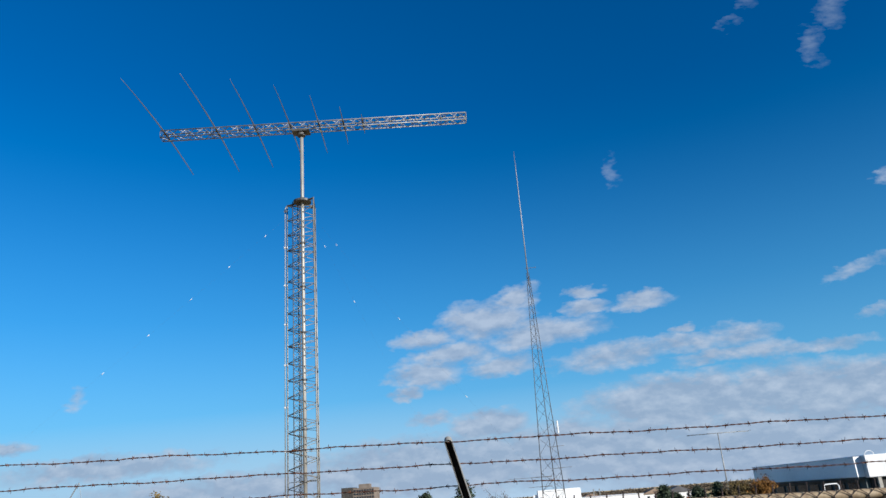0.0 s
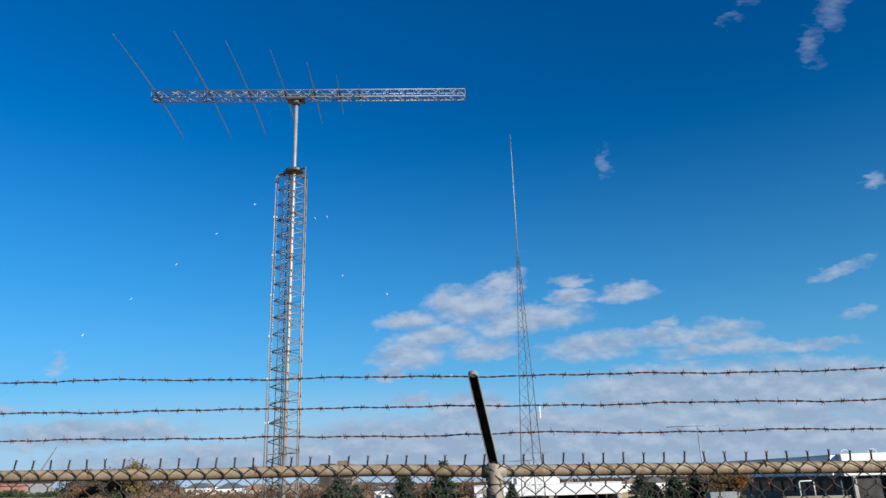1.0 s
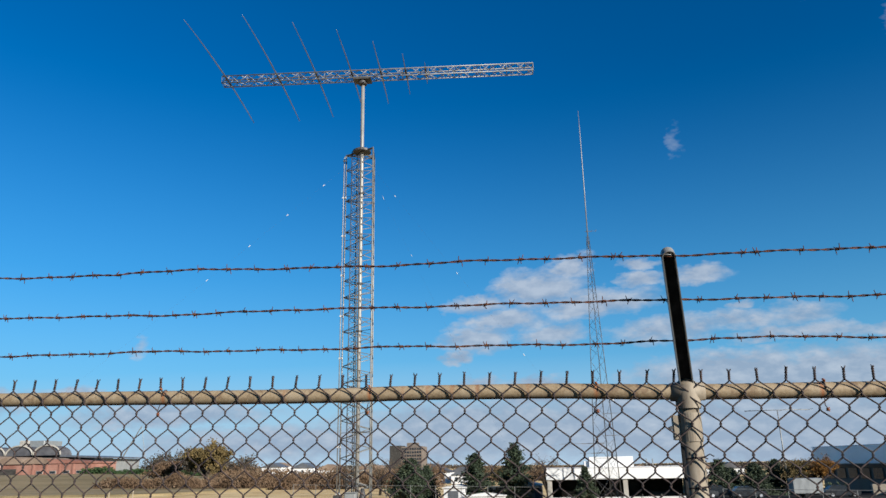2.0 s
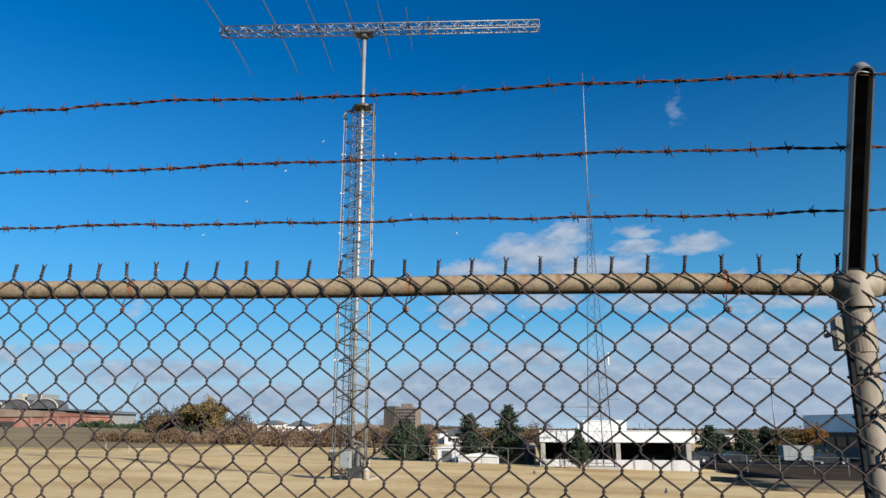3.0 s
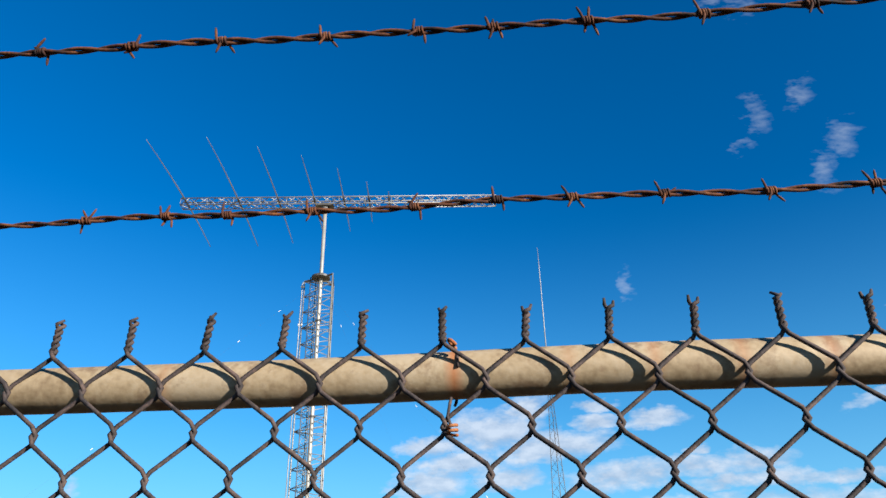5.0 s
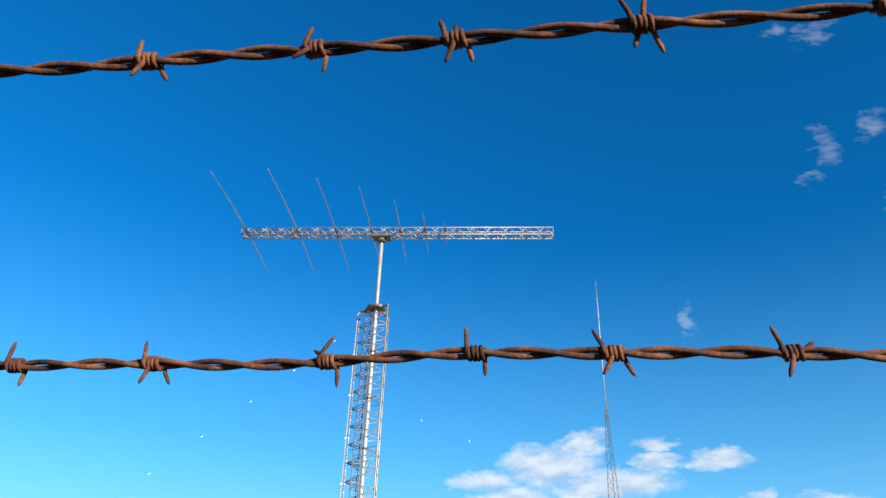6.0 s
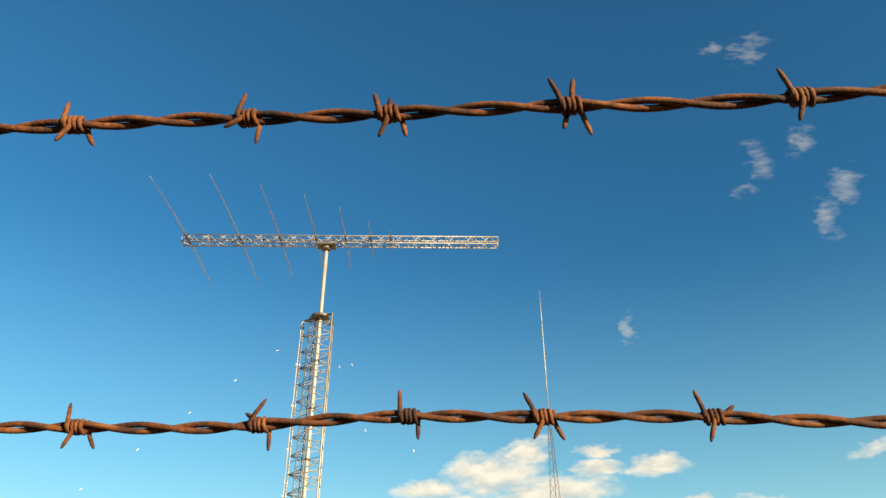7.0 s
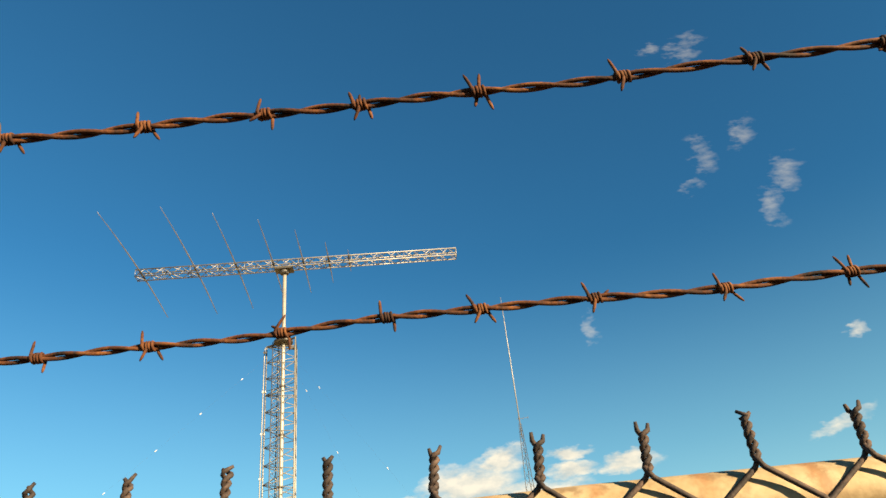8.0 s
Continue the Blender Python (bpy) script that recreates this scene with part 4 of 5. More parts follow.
def small_shed(x, y, w, d, h, mat, label, door=True, turn=0):
    b = thing("storage_shed", x, y, ground_height(x, y), label, "shed", turn=turn)
    part("wall", Shape().box(-w / 2, w / 2, 0, d, -0.5, h, 0.02).mesh("wall", mat), b)
    part("roof", Shape().prism([(-w / 2 - 0.15, h), (w / 2 + 0.15, h), (w / 2 + 0.15, h + 0.08), (0, h + 0.4), (-w / 2 - 0.15, h + 0.08)], -0.15, d + 0.15).mesh("roof", WHITE), b)
    if door:
        part("door", Shape().box(-w * 0.28, w * 0.2, -0.04, -0.004, 0.0, h * 0.82, 0.01).mesh("door", ROOF_GREY), b)


small_shed(-13.0, 86.5, 2.6, 3, 1.6, WHITE, "small white storage shed with a grey door", turn=-8)
small_shed(-9.3, 85.2, 4.6, 2.2, 0.75, PARAPET, "low pale storage hut under the conifers", False)
small_shed(-1.6 - 2.6, 90, 2.4, 5, 1.9, BLUE, "dark blue steel shipping container beside the shed", True)


def office_block():
    b = thing("office_block", -152.5, 700, -5.0, "distant brown-grey office tower with rows of dark windows", "building")
    W, D, H_ = 31.0, 26.0, 25.5
    part("core", Shape().box(-W * 0.16, W / 2, 0, D, -3, H_, 0.1).mesh("core", OFFICE_PALE), b)
    part("plant_room", Shape().box(-W * 0.02, W * 0.30, 6, 18, H_, H_ + 3.6, 0.1).mesh("plant_room", OFFICE_PALE), b)
    # side turned from the sun, with its shade given as a near-black colour
    part("dark_wing", Shape().box(-W / 2 - 0.4, -W * 0.165, -1.0, D * 0.8, -3, H_ + 1.0, 0.1).mesh("dark_wing", SHADE_WALL), b, "left side of the tower, its shade painted as a darker wing")
    for r in range(8):
        z = 0.8 + r * 3.05
        for c in range(8):
            x = -W * 0.13 + c * 2.42
            win = part("window", Shape().box(x, x + 2.1, -0.35, -0.02, z, z + 2.1, 0.04).mesh("window", OFFICE), b)
            part("pane", Shape().box(x + 0.15, x + 1.95, -0.42, -0.36, z + 0.15, z + 1.95).mesh("pane", GLASS), win)


office_block()


def brick_hall():
    y = 330
    b = thing("brick_hall", -256, y, 1.2, "long red brick hall with humped roofs and white end", "building")
    part("wall", Shape().box(-40, 28.6, 0, 20, -4, 5.2, 0.1).mesh("wall", BRICK), b)
    part("roof", Shape().prism([(-2, 5.22), (29.4, 5.22), (29.4, 5.8), (6, 7.4), (-2, 7.4)], -0.6, 19).mesh("roof", BRICK), b)
    for cx, rise in ((-46, 4.4), (-30.3, 4.3), (-14.9, 3.6), (-1.1, 3.0)):
        hump = [(cx + 7.4 * math.cos(math.pi * k / 12), 5.22 + rise * math.sin(math.pi * k / 12)) for k in range(13)]
        part("hump", Shape().prism(hump, -0.9, 18).mesh("hump", OFFICE), b)
    for i in range(5):
        x = -3 + i * 7.2
        part("pilaster", Shape().box(x, x + 1, -0.5, -0.02, -4, 5.0, 0.05).mesh("pilaster", BRICK), b)
        win = part("window", Shape().box(x + 2.2, x + 5.8, -0.18, -0.02, 0.4, 1.9, 0.04).mesh("window", CONCRETE), b)
        part("pane", Shape().box(x + 2.4, x + 5.6, -0.24, -0.19, 0.55, 1.75).mesh("pane", GLASS), win)
    part("end_wall", Shape().box(-52, -20.2, -2.2, -0.95, -4, 4.9, 0.1).mesh("end_wall", WHITE), b, "white lower end wall")
    # no hollow here: a dark block before the wall paints the bay's shade
    part("recess", Shape().box(-20, -11, -1.6, -0.95, -4, 3.0, 0.1).mesh("recess", SHADE_WALL), b, "open bay, its shade painted as a solid dark block")


brick_hall()


def vaulted_arena():
    y = 352
    b = thing("vaulted_building", -285, y, 1.0, "large building with a row of dark barrel-vaulted roofs", "building")
    part("wall", Shape().box(-66, 28, 0, 40, -4, 9.8, 0.1).mesh("wall", SHADE_WALL), b)
    n = 14
    for i in range(6):
        cx = -63.5 + i * 16.2
        arc = [(cx + 7.9 * math.cos(math.pi * k / n), 9.9 + 4.9 * math.sin(math.pi * k / n)) for k in range(n + 1)]
        v = part("vault", Shape().prism(arc, -2, 7).mesh("vault", ROOF_DARK), b)
        part("vault_rim", Shape().tube([(x, -2.3, z + 0.2) for x, z in arc], 0.45, 6).mesh("vault_rim", CONCRETE, True), v)
    part("flat_wing", Shape().box(28.2, 46, 2, 38, -4, 7.8, 0.1).mesh("flat_wing", CABINET), b)
    part("canopy", Shape().prism([(25.8, 9.1), (49, 7.9), (49, 8.5), (25.8, 9.9)], -3, 38).mesh("canopy", ROOF_GREY), b)
    part("roof_block", Shape().box(-7, 2, 15, 30, 8, 18.3, 0.2).mesh("roof_block", CABINET), b, "pale grey block behind the vaults")
    part("stair_tower", Shape().box(-14, -10, 16, 26, 8, 18.6, 0.2).mesh("stair_tower", CONCRETE), b)


vaulted_arena()
crane = thing("crane", -262, 400, 0.4, "thin distant construction crane boom", "crane")
part("jib", Shape().tube([(0, 0, 0), (16, 0, 27)], [0.5, 0.25], 6).mesh("jib", STEEL), crane)
part("jib_rope", Shape().tube([(16, 0, 27), (21, 0, 6)], 0.12, 5).mesh("jib_rope", STEEL), crane)
part("base", Shape().box(-2.5, 2.5, -2, 2, -4, 3, 0.2).mesh("base", YELLOW), crane)


def sports_arena():
    g = ground_height(48, 128) - 0.3
    b = thing("sports_hall", 44.2, 140, g, "long hall with pale grey metal upper cladding and dark green walls", "building", turn=-76.4)
    low, top, run = 0.85 - g, 3.62 - g, 27.9
    part("wall", Shape().box(0.3, run, 0, 38, -2, low - 0.02, 0.05).mesh("wall", GREEN_WALL), b, "dark green lower wall")
    part("cladding", Shape().box(0, run, -1.1, 39, low, top, 0.06).mesh("cladding", PALE_CLADDING), b, "pale grey ribbed metal cladding")
    part("roof", Shape().box(-0.2, run, -1.14, 39.2, top + 0.005, top + 0.10, 0.03).mesh("roof", PALE_CLADDING), b)
    for i in range(9):
        x = 1.5 + i * 3.1
        part("rib", Shape().box(x, x + 0.06, -1.12, -1.105, low + 0.05, top - 0.05).mesh("rib", PALE_CLADDING), b)
    # dark bar that paints in the shade below the overhanging cladding
    part("eave_shade", Shape().box(0.1, run, -1.0, -0.02, low - 0.30, low - 0.022, 0.02).mesh("eave_shade", DARK_STEEL), b)
    for i in range(8):
        x = 1.5 + i * 3.2
        w = part("window", Shape().box(x, x + 2.5, -0.10, -0.01, low - 2.4, low - 0.6, 0.02).mesh("window", DARK_STEEL), b)
        part("pane", Shape().box(x + 0.1, x + 2.4, -0.14, -0.105, low - 2.3, low - 0.7).mesh("pane", GLASS), w)
    h = thing("white_hall", 50.9, 111.8, g, "bright white block at the grey hall's end, dark below", "building")
    part("upper_block", Shape().box(0, 24, 0, 22, 0.70 - g, 3.85 - g, 0.1).mesh("upper_block", WHITE), h)
    part("base_wall", Shape().box(0.6, 24, 0.8, 22, -2, 0.695 - g, 0.05).mesh("base_wall", SHADE_WALL), h)
    for x in (1.5, 6.5, 11.5, 16.5, 21.5):
        part("column", Shape().box(x - 0.25, x + 0.25, 0.15, 0.65, -2, 0.69 - g, 0.03).mesh("column", CONCRETE), h)
    for x in (3.0, 7.0):
        part("roof_hoop", Shape().tube([(x + 0.7 * math.cos(a), 5, 3.84 - g + 0.7 * math.sin(a)) for a in np.linspace(0, math.pi, 9)], 0.05, 6).mesh("roof_hoop", WHITE), h)


sports_arena()
terrace = thing("terrace_wall", 42.6, 114, ground_height(44, 112) + 0.2, "tan concrete terrace walls below the hall", "retaining wall", turn=-15)
tz = 1.5
part("upper_wall", Shape().box(0, 9, 0, 2, -2.5, tz, 0.05).mesh("upper_wall", TAN), terrace)
part("lower_wall", Shape().box(1.5, 11, -2.4, -0.02, -2.5, tz - 0.9, 0.05).mesh("lower_wall", CONCRETE), terrace)
hoop = thing("pipe_gate", 46.2, 114.0, ground_height(44, 112) + 1.88, "white bent-pipe gate frame on the terrace", "gate")
part("hoop", Shape().tube([(-1, 0, -0.2), (-1, 0, 1.7), (-0.8, 0, 1.95), (0.9, 0, 1.95), (1.1, 0, 1.7), (1.1, 0, -0.2)], 0.1, 8).mesh("hoop", WHITE, True), hoop)


def house(x, y, w, d, h, wall, roof, label):
    b = thing("house", x, y, ground_height(x, y), label, "house", "distant houses")
    part("wall", Shape().box(-w / 2, w / 2, 0, d, -1.5, h, 0.05).mesh("wall", wall), b)
    part("roof", Shape().prism([(-w / 2 - 0.4, h), (w / 2 + 0.4, h), (0, h + w * 0.22)], -0.5, d + 0.5).mesh("roof", roof), b)
    for k in range(3):
        wx = -w / 2 + w * (0.2 + 0.3 * k)
        part("window", Shape().box(wx - 0.5, wx + 0.5, -0.08, -0.01, h * 0.35, h * 0.75, 0.02).mesh("window", GLASS), b)


rnd = random.Random(12)
for x, y in ((-52, 250), (-45, 246), (-37, 258), (-33, 240), (-148, 360), (-136, 372), (-120, 365), (-104, 380), (-92, 356), (-72, 372), (-60, 350), (-160, 400), (8, 300), (30, 330), (52, 300), (70, 345)):
    wall, tone = rnd.choice(((WHITE, "white"), (TAN, "tan"), (WHITE, "white"), (CONCRETE, "grey")))
    house(x, y, rnd.uniform(8, 13), rnd.uniform(7, 10), rnd.uniform(2.6, 4.2), wall, rnd.choice((ROOF_GREY, ROOF_DARK, OFFICE)), f"distant {tone} house with a gabled roof")


# ---- trees and brush ----
def leaf_quads(points, size, rnd, flat=0.0, upright=0.0):
    v, f = [], []
    for p in points:
        a = Vector((rnd.uniform(-1, 1), rnd.uniform(-1, 1), rnd.uniform(-1, 1) * (1 - flat) + upright)).normalized()
        b = a.cross(Vector((rnd.uniform(-1, 1), rnd.uniform(-1, 1), rnd.uniform(-1, 1)))).normalized()
        s = size * rnd.uniform(0.6, 1.4)
        k = len(v)
        c = Vector(p)
        n = a.cross(b) * s * 0.25
        v += [tuple(c - a * s), tuple(c + b * s * 0.45 + n), tuple(c + a * s), tuple(c - b * s * 0.45 + n)]
        f += [(k, k + 1, k + 2, k + 3)]
    return v, f


def conifer(x, y, h, r, label, seed, trunk=0.6):
    rnd = random.Random(seed)
    t = thing("conifer", x, y, ground_height(x, y), label, "tree", "conifers by the sheds")
    part("trunk", Shape().tube([(0, 0, -0.4), (0.03, 0, h * 0.4), (0, 0.02, h * 0.97)], [0.04 * h, 0.026 * h, 0.006 * h], 9).mesh("trunk", BARK, True), t)
    s = Shape()
    pts = []
    z = trunk
    while z < h * 0.99:
        q = (z - trunk) / (h - trunk)
        rr = 1.22 * r * (1 - q) ** 0.72 * (0.55 + 0.45 * min(1, q * 5 + 0.25))
        for k in range(7):
            a = rnd.uniform(0, 6.283)
            ln = rr * rnd.uniform(0.55, 1.15)
            end = Vector((math.cos(a) * ln, math.sin(a) * ln, z + ln * rnd.uniform(-0.12, 0.22)))
            s.tube([(0, 0, z), end], [0.012 * h * (1 - q) + 0.008, 0.006], 4)
            for _ in range(int(16 + ln * 16)):
                w = rnd.uniform(0.18, 1.04)
                p = Vector((0, 0, z)).lerp(end, w)
                pts.append((p.x + rnd.gauss(0, 0.09 * r), p.y + rnd.gauss(0, 0.09 * r), p.z + rnd.gauss(0, 0.05 * r) - 0.03))
        z += h * 0.036
    part("branches", s.mesh("branches", BARK), t)
    v, f = leaf_quads(pts, 0.05 * r + 0.05, rnd, 0.3)
    part("crown", mesh_of("crown", v, f, NEEDLES), t)


conifer(-10.6, 88, 5.6, 2.2, "dark green conifer with a ragged pointed crown", 1)
conifer(-5.9, 88, 6.7, 2.45, "tall dark green conifer, broad at the base", 2)
conifer(2.1, 78, 4.0, 1.2, "young dark green conifer before the white shed", 3)
conifer(-19.0, 90, 5.0, 2.7, "wide dark conifer with low spreading branches", 4, 0.3)
conifer(-17.3, 92, 4.2, 1.7, "dark conifer beside a wide one", 5, 0.3)
conifer(23.2, 120, 5.4, 2.7, "dark conifer at the edge of the yard", 6)
conifer(28.4, 120, 4.8, 2.7, "dark conifer with a rounded top by the yard", 7)
conifer(25.6, 123, 4.2, 2.2, "short dark conifer between two taller ones", 8)
conifer(32.5, 124, 5.4, 2.4, "dark conifer behind the parked trailer", 9)


def broad_tree(x, y, h, r, leaves, count, size, label, seed, squash=0.8, name="tree", lean=0.0):
    rnd = random.Random(seed)
    t = thing(name, x, y, ground_height(x, y), label, "tree")
    fork = h * 0.22
    part("trunk", Shape().tube([(0, 0, -0.5), (0.02 * h, 0, fork * 0.6), (0, 0.02 * h, fork)], [0.045 * h, 0.035 * h, 0.03 * h], 9).mesh("trunk", BARK, True), t)
    limbs, tips = Shape(), []
    for i in range(9):
        a = i * 2.4 + rnd.uniform(-0.4, 0.4)
        up = rnd.uniform(0.45, 0.98)
        end = Vector((math.cos(a) * r * (1.05 - up * 0.65), math.sin(a) * r * (1.05 - up * 0.65), fork + (h - fork) * up * 0.9))
        knee = Vector((end.x * 0.4, end.y * 0.4, fork + (end.z - fork) * 0.55))
        limbs.tube([(0, 0, fork - 0.1), knee, end], [0.022 * h, 0.014 * h, 0.005 * h], 6)
        for _ in range(11):
            w = rnd.uniform(0.3, 1.0)
            p = knee.lerp(end, w)
            tip = p + Vector((rnd.gauss(0, r * 0.26), rnd.gauss(0, r * 0.26), rnd.gauss(0.04 * h, h * 0.09)))
            limbs.tube([p, p.lerp(tip, 0.5) + Vector((0, 0, 0.02 * h)), tip], [0.006 * h, 0.004 * h, 0.0018 * h], 4)
            tips.append((p, tip))
    part("branchwork", limbs.mesh("branchwork", BARK), t)
    pts = []
    for _ in range(count):
        p, tip = rnd.choice(tips)
        c = p.lerp(tip, rnd.uniform(0.3, 1.15))
        pts.append((c.x + rnd.gauss(0, r * 0.08), c.y + rnd.gauss(0, r * 0.08), max(0.3, c.z + rnd.gauss(0, r * 0.07) * squash)))
    v, f = leaf_quads(pts, size, rnd)
    part("crown", mesh_of("crown", v, f, leaves), t)


broad_tree(-102, 200, 12.4, 7.2, OLIVE_LEAVES, 12000, 0.36, "large rounded tree with olive-brown autumn leaves", 21)
broad_tree(-118, 206, 7.2, 5.6, DRY_TWIGS, 6000, 0.26, "half-bare brown tree beside a larger one", 22)
broad_tree(38.2, 122, 5.7, 3.3, ORANGE_LEAVES, 7000, 0.13, "rounded tree with orange autumn leaves", 23)
broad_tree(34.6, 121, 5.2, 2.8, OLIVE_LEAVES, 4500, 0.12, "brown-leaved tree beside an orange one", 24)
broad_tree(-2.6, 101, 5.6, 2.6, DRY_TWIGS, 2200, 0.07, "bare pinkish-brown tree behind the white shed", 25)
broad_tree(-24.5, 112, 6.5, 3.0, DRY_TWIGS, 1500, 0.07, "bare twiggy tree near the field's edge", 26)
broad_tree(-30, 118, 6.2, 3.2, DRY_TWIGS, 1500, 0.07, "bare grey-brown tree behind the tower", 27)
broad_tree(-9.0, 108, 4.6, 2.6, OLIVE_LEAVES, 2600, 0.11, "brown-leaved tree behind the conifers", 28)
broad_tree(-37, 122, 5.4, 2.8, DRY_TWIGS, 1500, 0.07, "bare brown tree in the thicket", 29)
broad_tree(37.5, 122, 5.0, 2.4, DRY_TWIGS, 1600, 0.07, "bare tree beside the hall's roof", 30)


def thicket(name, x0, x1, y0, y1, h, count, size, mat, label, seed, taper=0.0, upright=0.0):
    rnd = random.Random(seed)
    pts = []
    for _ in range(count):
        x, y = rnd.uniform(x0, x1), rnd.uniform(y0, y1)
        q = (x - x0) / (x1 - x0)
        top = h * max(0.12, 0.6 + 0.65 * noise.noise((x * 0.11, y * 0.1, seed)) + 0.4 * noise.noise((x * 0.5, y * 0.3, seed))) * (1 - taper * (1 - q))
        pts.append((x, y, ground_height(x, y) + rnd.random() ** 0.8 * top))
    v, f = leaf_quads(pts, size, rnd, 0.0, upright)
    return tagged(new(name, mesh_of(name, v, f, mat)), label, "bushes", kind="stuff")


thicket("brush", -128, -33, 186, 204, 6.4, 60000, 0.26, DRY_TWIGS, "brown leafless brush along the field's edge", 31, 0.45, 1.2)
thicket("yard_bushes", 15, 40, 116, 128, 2.2, 7000, 0.20, NEEDLES, "dark evergreen bushes along the yard", 32)
thicket("hedge_row", -206, -150, 290, 296, 3.2, 5000, 0.45, HEDGE, "dark green clipped hedge before the brick hall", 33)
thicket("grove", -205, -150, 330, 350, 11, 14000, 0.5, FAR_WOODS, "dark distant grove of evergreens and bare trees", 34)
thicket("woods", -420, 420, 520, 640, 2.6, 40000, 0.8, FAR_WOODS, "distant belt of bare brown woods", 35)
thicket("woods_far", -900, 900, 900, 1100, 5, 40000, 1.5, FAR_WOODS, "far grey-brown tree line on the horizon", 36)
thicket("street_trees", -140, 8, 270, 300, 5.5, 12000, 0.5, DRY_TWIGS, "bare street trees between distant houses", 37, 0.0, 1.0)
thicket("dark_shrubs", -62, -44, 262, 280, 6.0, 3500, 0.45, NEEDLES, "dark evergreen shrubs between the houses", 38)


# ---- vehicles, far fence, small things ----
def wheel_mesh():
    s = Shape()
    s.tube([(-0.11, 0, 0), (-0.09, 0, 0), (0.09, 0, 0), (0.11, 0, 0)], [0.27, 0.32, 0.32, 0.27], 16)
    return s.mesh("wheel", RUBBER)


wheel = wheel_mesh()
hub = Shape().tube([(-0.115, 0, 0), (0.115, 0, 0)], 0.19, 12).mesh("rim", CAR_SILVER)


def car(x, y, turn, paint, label):
    c = thing("parked_car", x, y, ground_height(x, y) + 0.30, label, "car", "cars parked in the yard", turn=turn)
    part("body", Shape().prism([(-2.2, 0.3), (2.15, 0.3), (2.25, 0.65), (2.1, 0.85), (1.1, 0.95), (-2.1, 0.98), (-2.25, 0.7)], -0.88, 0.88).mesh("body", paint), c)
    part("cabin", Shape().prism([(-1.9, 0.96), (1.05, 0.94), (0.35, 1.46), (-1.35, 1.48)], -0.76, 0.76).mesh("cabin", GLASS), c)
    part("roof", Shape().box(-1.3, 0.3, -0.72, 0.72, 1.475, 1.52, 0.02).mesh("roof", paint), c)
    for wx in (-1.35, 1.4):
        for wy in (-0.84, 0.84):
            w = part("wheel", wheel, c, at=pose(wx, wy, 0.32, 0, 0, 90))
            part("rim", hub, w)


car(17.5, 104, 12, CAR_DARK, "dark parked car in the asphalt yard")
car(20.6, 107, -10, CAR_DARK, "dark parked car among others in the yard")
car(23.8, 105, 4, CAR_DARK, "dark parked car at the end of a row")
car(36.4, 108, 0, CAR_DARK, "dark parked car near the grey trailer")
car(-8.3, 93.5, 10, CAR_DARK, "dark parked car between the conifers")

trailer = thing("cargo_trailer", 31.9, 107, ground_height(31.9, 107) + 0.30, "pale grey box cargo trailer parked in the yard", "trailer")
part("box", Shape().box(-2.0, 1.7, -1.1, 1.1, 0.55, 2.5, 0.05).mesh("box", CABINET), trailer)
part("chassis", Shape().box(-2.0, 2.7, -0.5, 0.5, 0.35, 0.546, 0.02).mesh("chassis", DARK_STEEL), trailer)
part("tow_bar", Shape().tube([(1.7, 0, 0.45), (3.3, 0, 0.4)], 0.06, 6).mesh("tow_bar", DARK_STEEL), trailer)
part("door", Shape().box(-2.06, -2.004, -1.0, 1.0, 0.65, 2.4, 0.01).mesh("door", CABINET), trailer)
for wy in (-1.0, 1.0):
    part("wheel", wheel, trailer, at=pose(-0.4, wy, 0.32, 0, 0, 90))

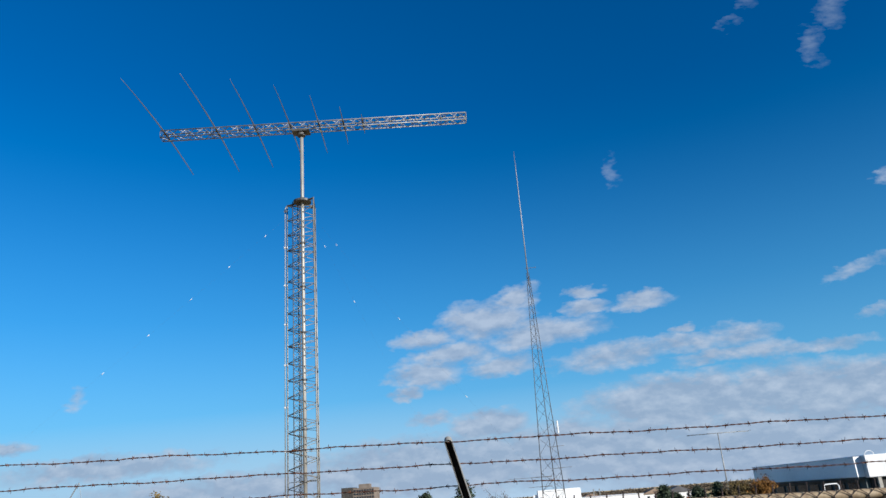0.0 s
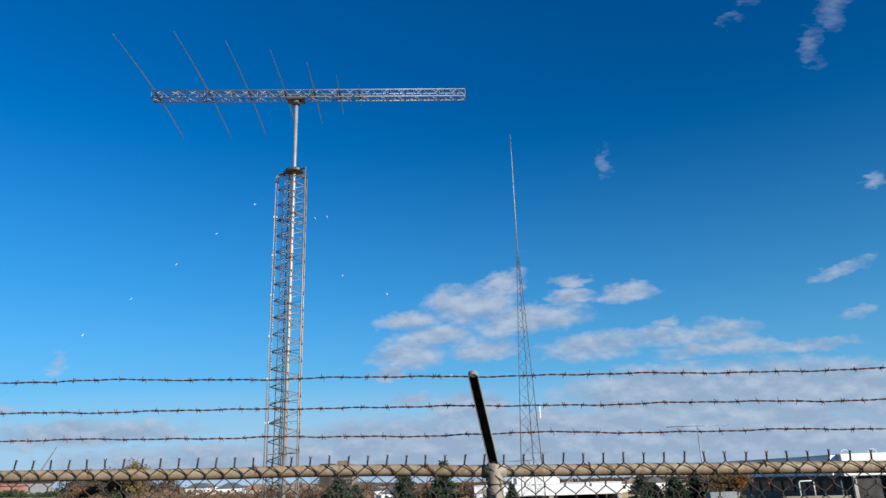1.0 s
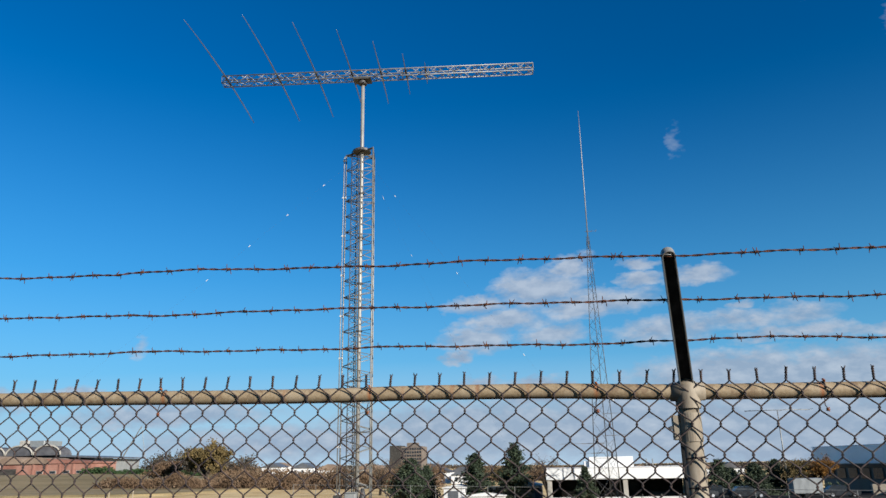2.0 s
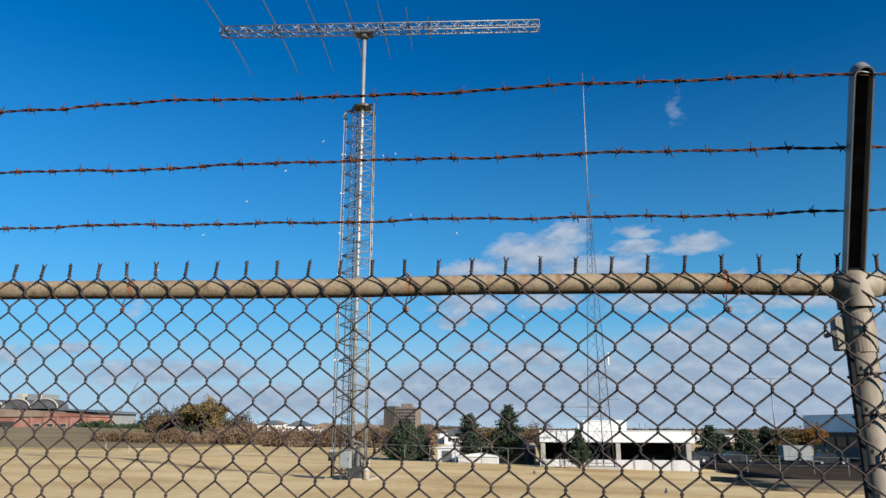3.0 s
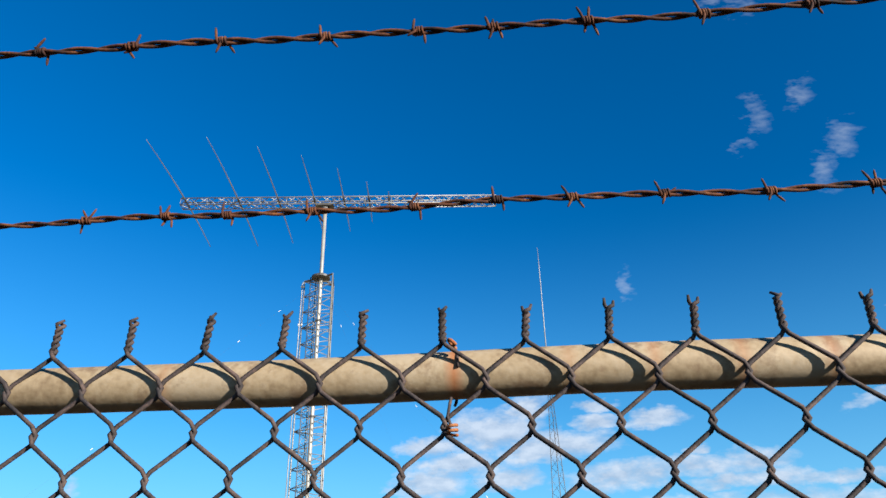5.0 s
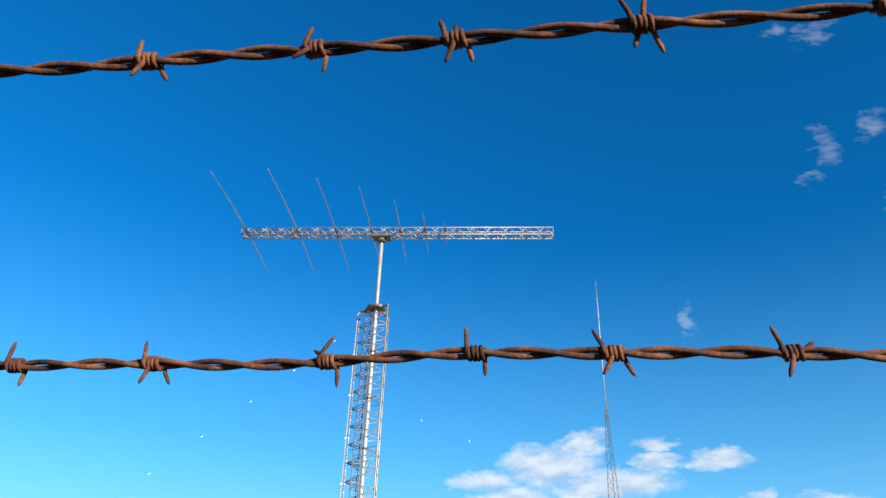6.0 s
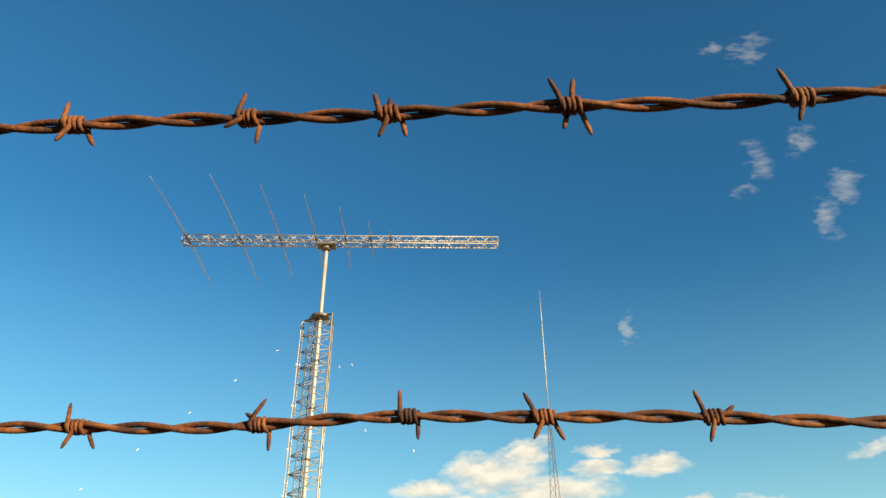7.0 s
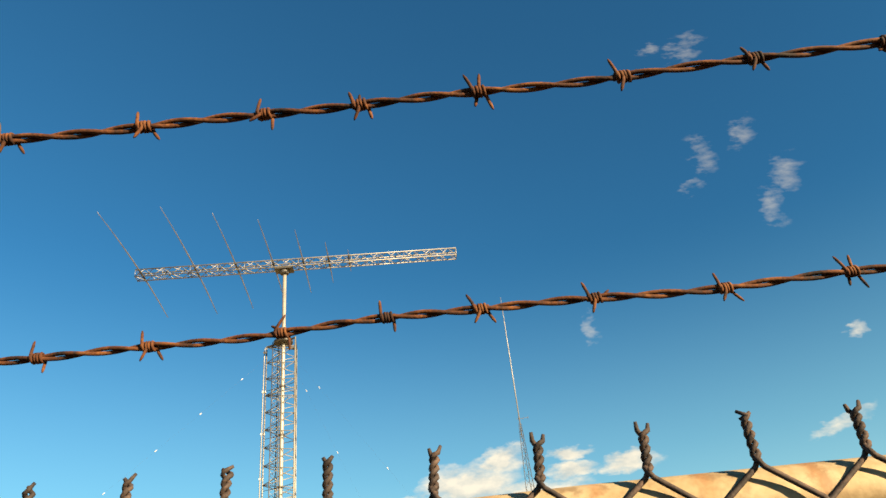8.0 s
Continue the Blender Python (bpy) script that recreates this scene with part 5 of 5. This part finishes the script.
loader = thing("yellow_loader", -206, 303, ground_height(-206, 303), "small yellow loader parked by the brick hall", "loader")
part("body", Shape().box(-2.0, 1.5, -1, 1, 0.6, 2.0, 0.15).mesh("body", YELLOW), loader)
part("cab", Shape().box(-0.9, 0.6, -0.8, 0.8, 2.0, 3.2, 0.1).mesh("cab", GLASS), loader)
part("bucket_arm", Shape().tube([(1.0, 0, 1.6), (2.6, 0, 1.2), (3.6, 0, 0.5)], 0.22, 6).mesh("bucket_arm", YELLOW), loader)
for wx in (-1.3, 1.1):
    for wy in (-1, 1):
        part("wheel", Shape().tube([(wx, wy - 0.2, 0.65), (wx, wy + 0.2, 0.65)], 0.65, 14).mesh("wheel", RUBBER), loader)


def far_fence(x0, x1, ya, yb, label):
    f = thing("perimeter_fence", x0, ya, ground_height(x0, ya), label, "fence", "far perimeter fences")
    g0 = ground_height(x0, ya)
    n = int(abs(x1 - x0) / 3)
    tops = []
    for i in range(n + 1):
        q = i / n
        x, y = x0 + (x1 - x0) * q, ya + (yb - ya) * q
        g = ground_height(x, y) - g0
        part("post", Shape().tube([(x - x0, y - ya, g - 0.4), (x - x0, y - ya, g + 1.9)], 0.035, 6).mesh("post", STEEL), f)
        tops.append((x - x0, y - ya, g + 1.85))
    part("rail", Shape().tube(tops, 0.025, 5).mesh("rail", STEEL), f)
    s = Shape()
    for k in range(5):
        s.tube([(a, b, c - 0.3 - 0.35 * k) for a, b, c in tops], 0.006, 4)
    part("mesh_lines", s.mesh("mesh_lines", DARK_STEEL), f)


far_fence(-33, -2.5, 87, 81.5, "thin grey steel fence round the sheds")
far_fence(16, 46, 80, 74, "thin grey steel fence along the yard")
for x, y in ((-74, 112), (-71, 114)):
    p = thing("marker_post", x, y, ground_height(x, y), "short pale marker post in the grass", "post", "marker posts")
    part("shaft", Shape().box(-0.06, 0.06, -0.06, 0.06, -0.3, 1.15, 0.01).mesh("shaft", TAN), p)
    part("cap", Shape().box(-0.08, 0.08, -0.08, 0.08, 1.152, 1.2, 0.01).mesh("cap", WHITE), p)
sign = thing("notice_board", -17.5, 62, ground_height(-17.5, 62), "small pale notice board on a post", "sign")
part("post", Shape().box(-0.05, 0.05, -0.05, 0.05, -0.3, 1.6, 0.01).mesh("post", DARK_STEEL), sign)
part("board", Shape().box(-0.35, 0.35, -0.09, -0.054, 1.2, 1.85, 0.01).mesh("board", TAN), sign)
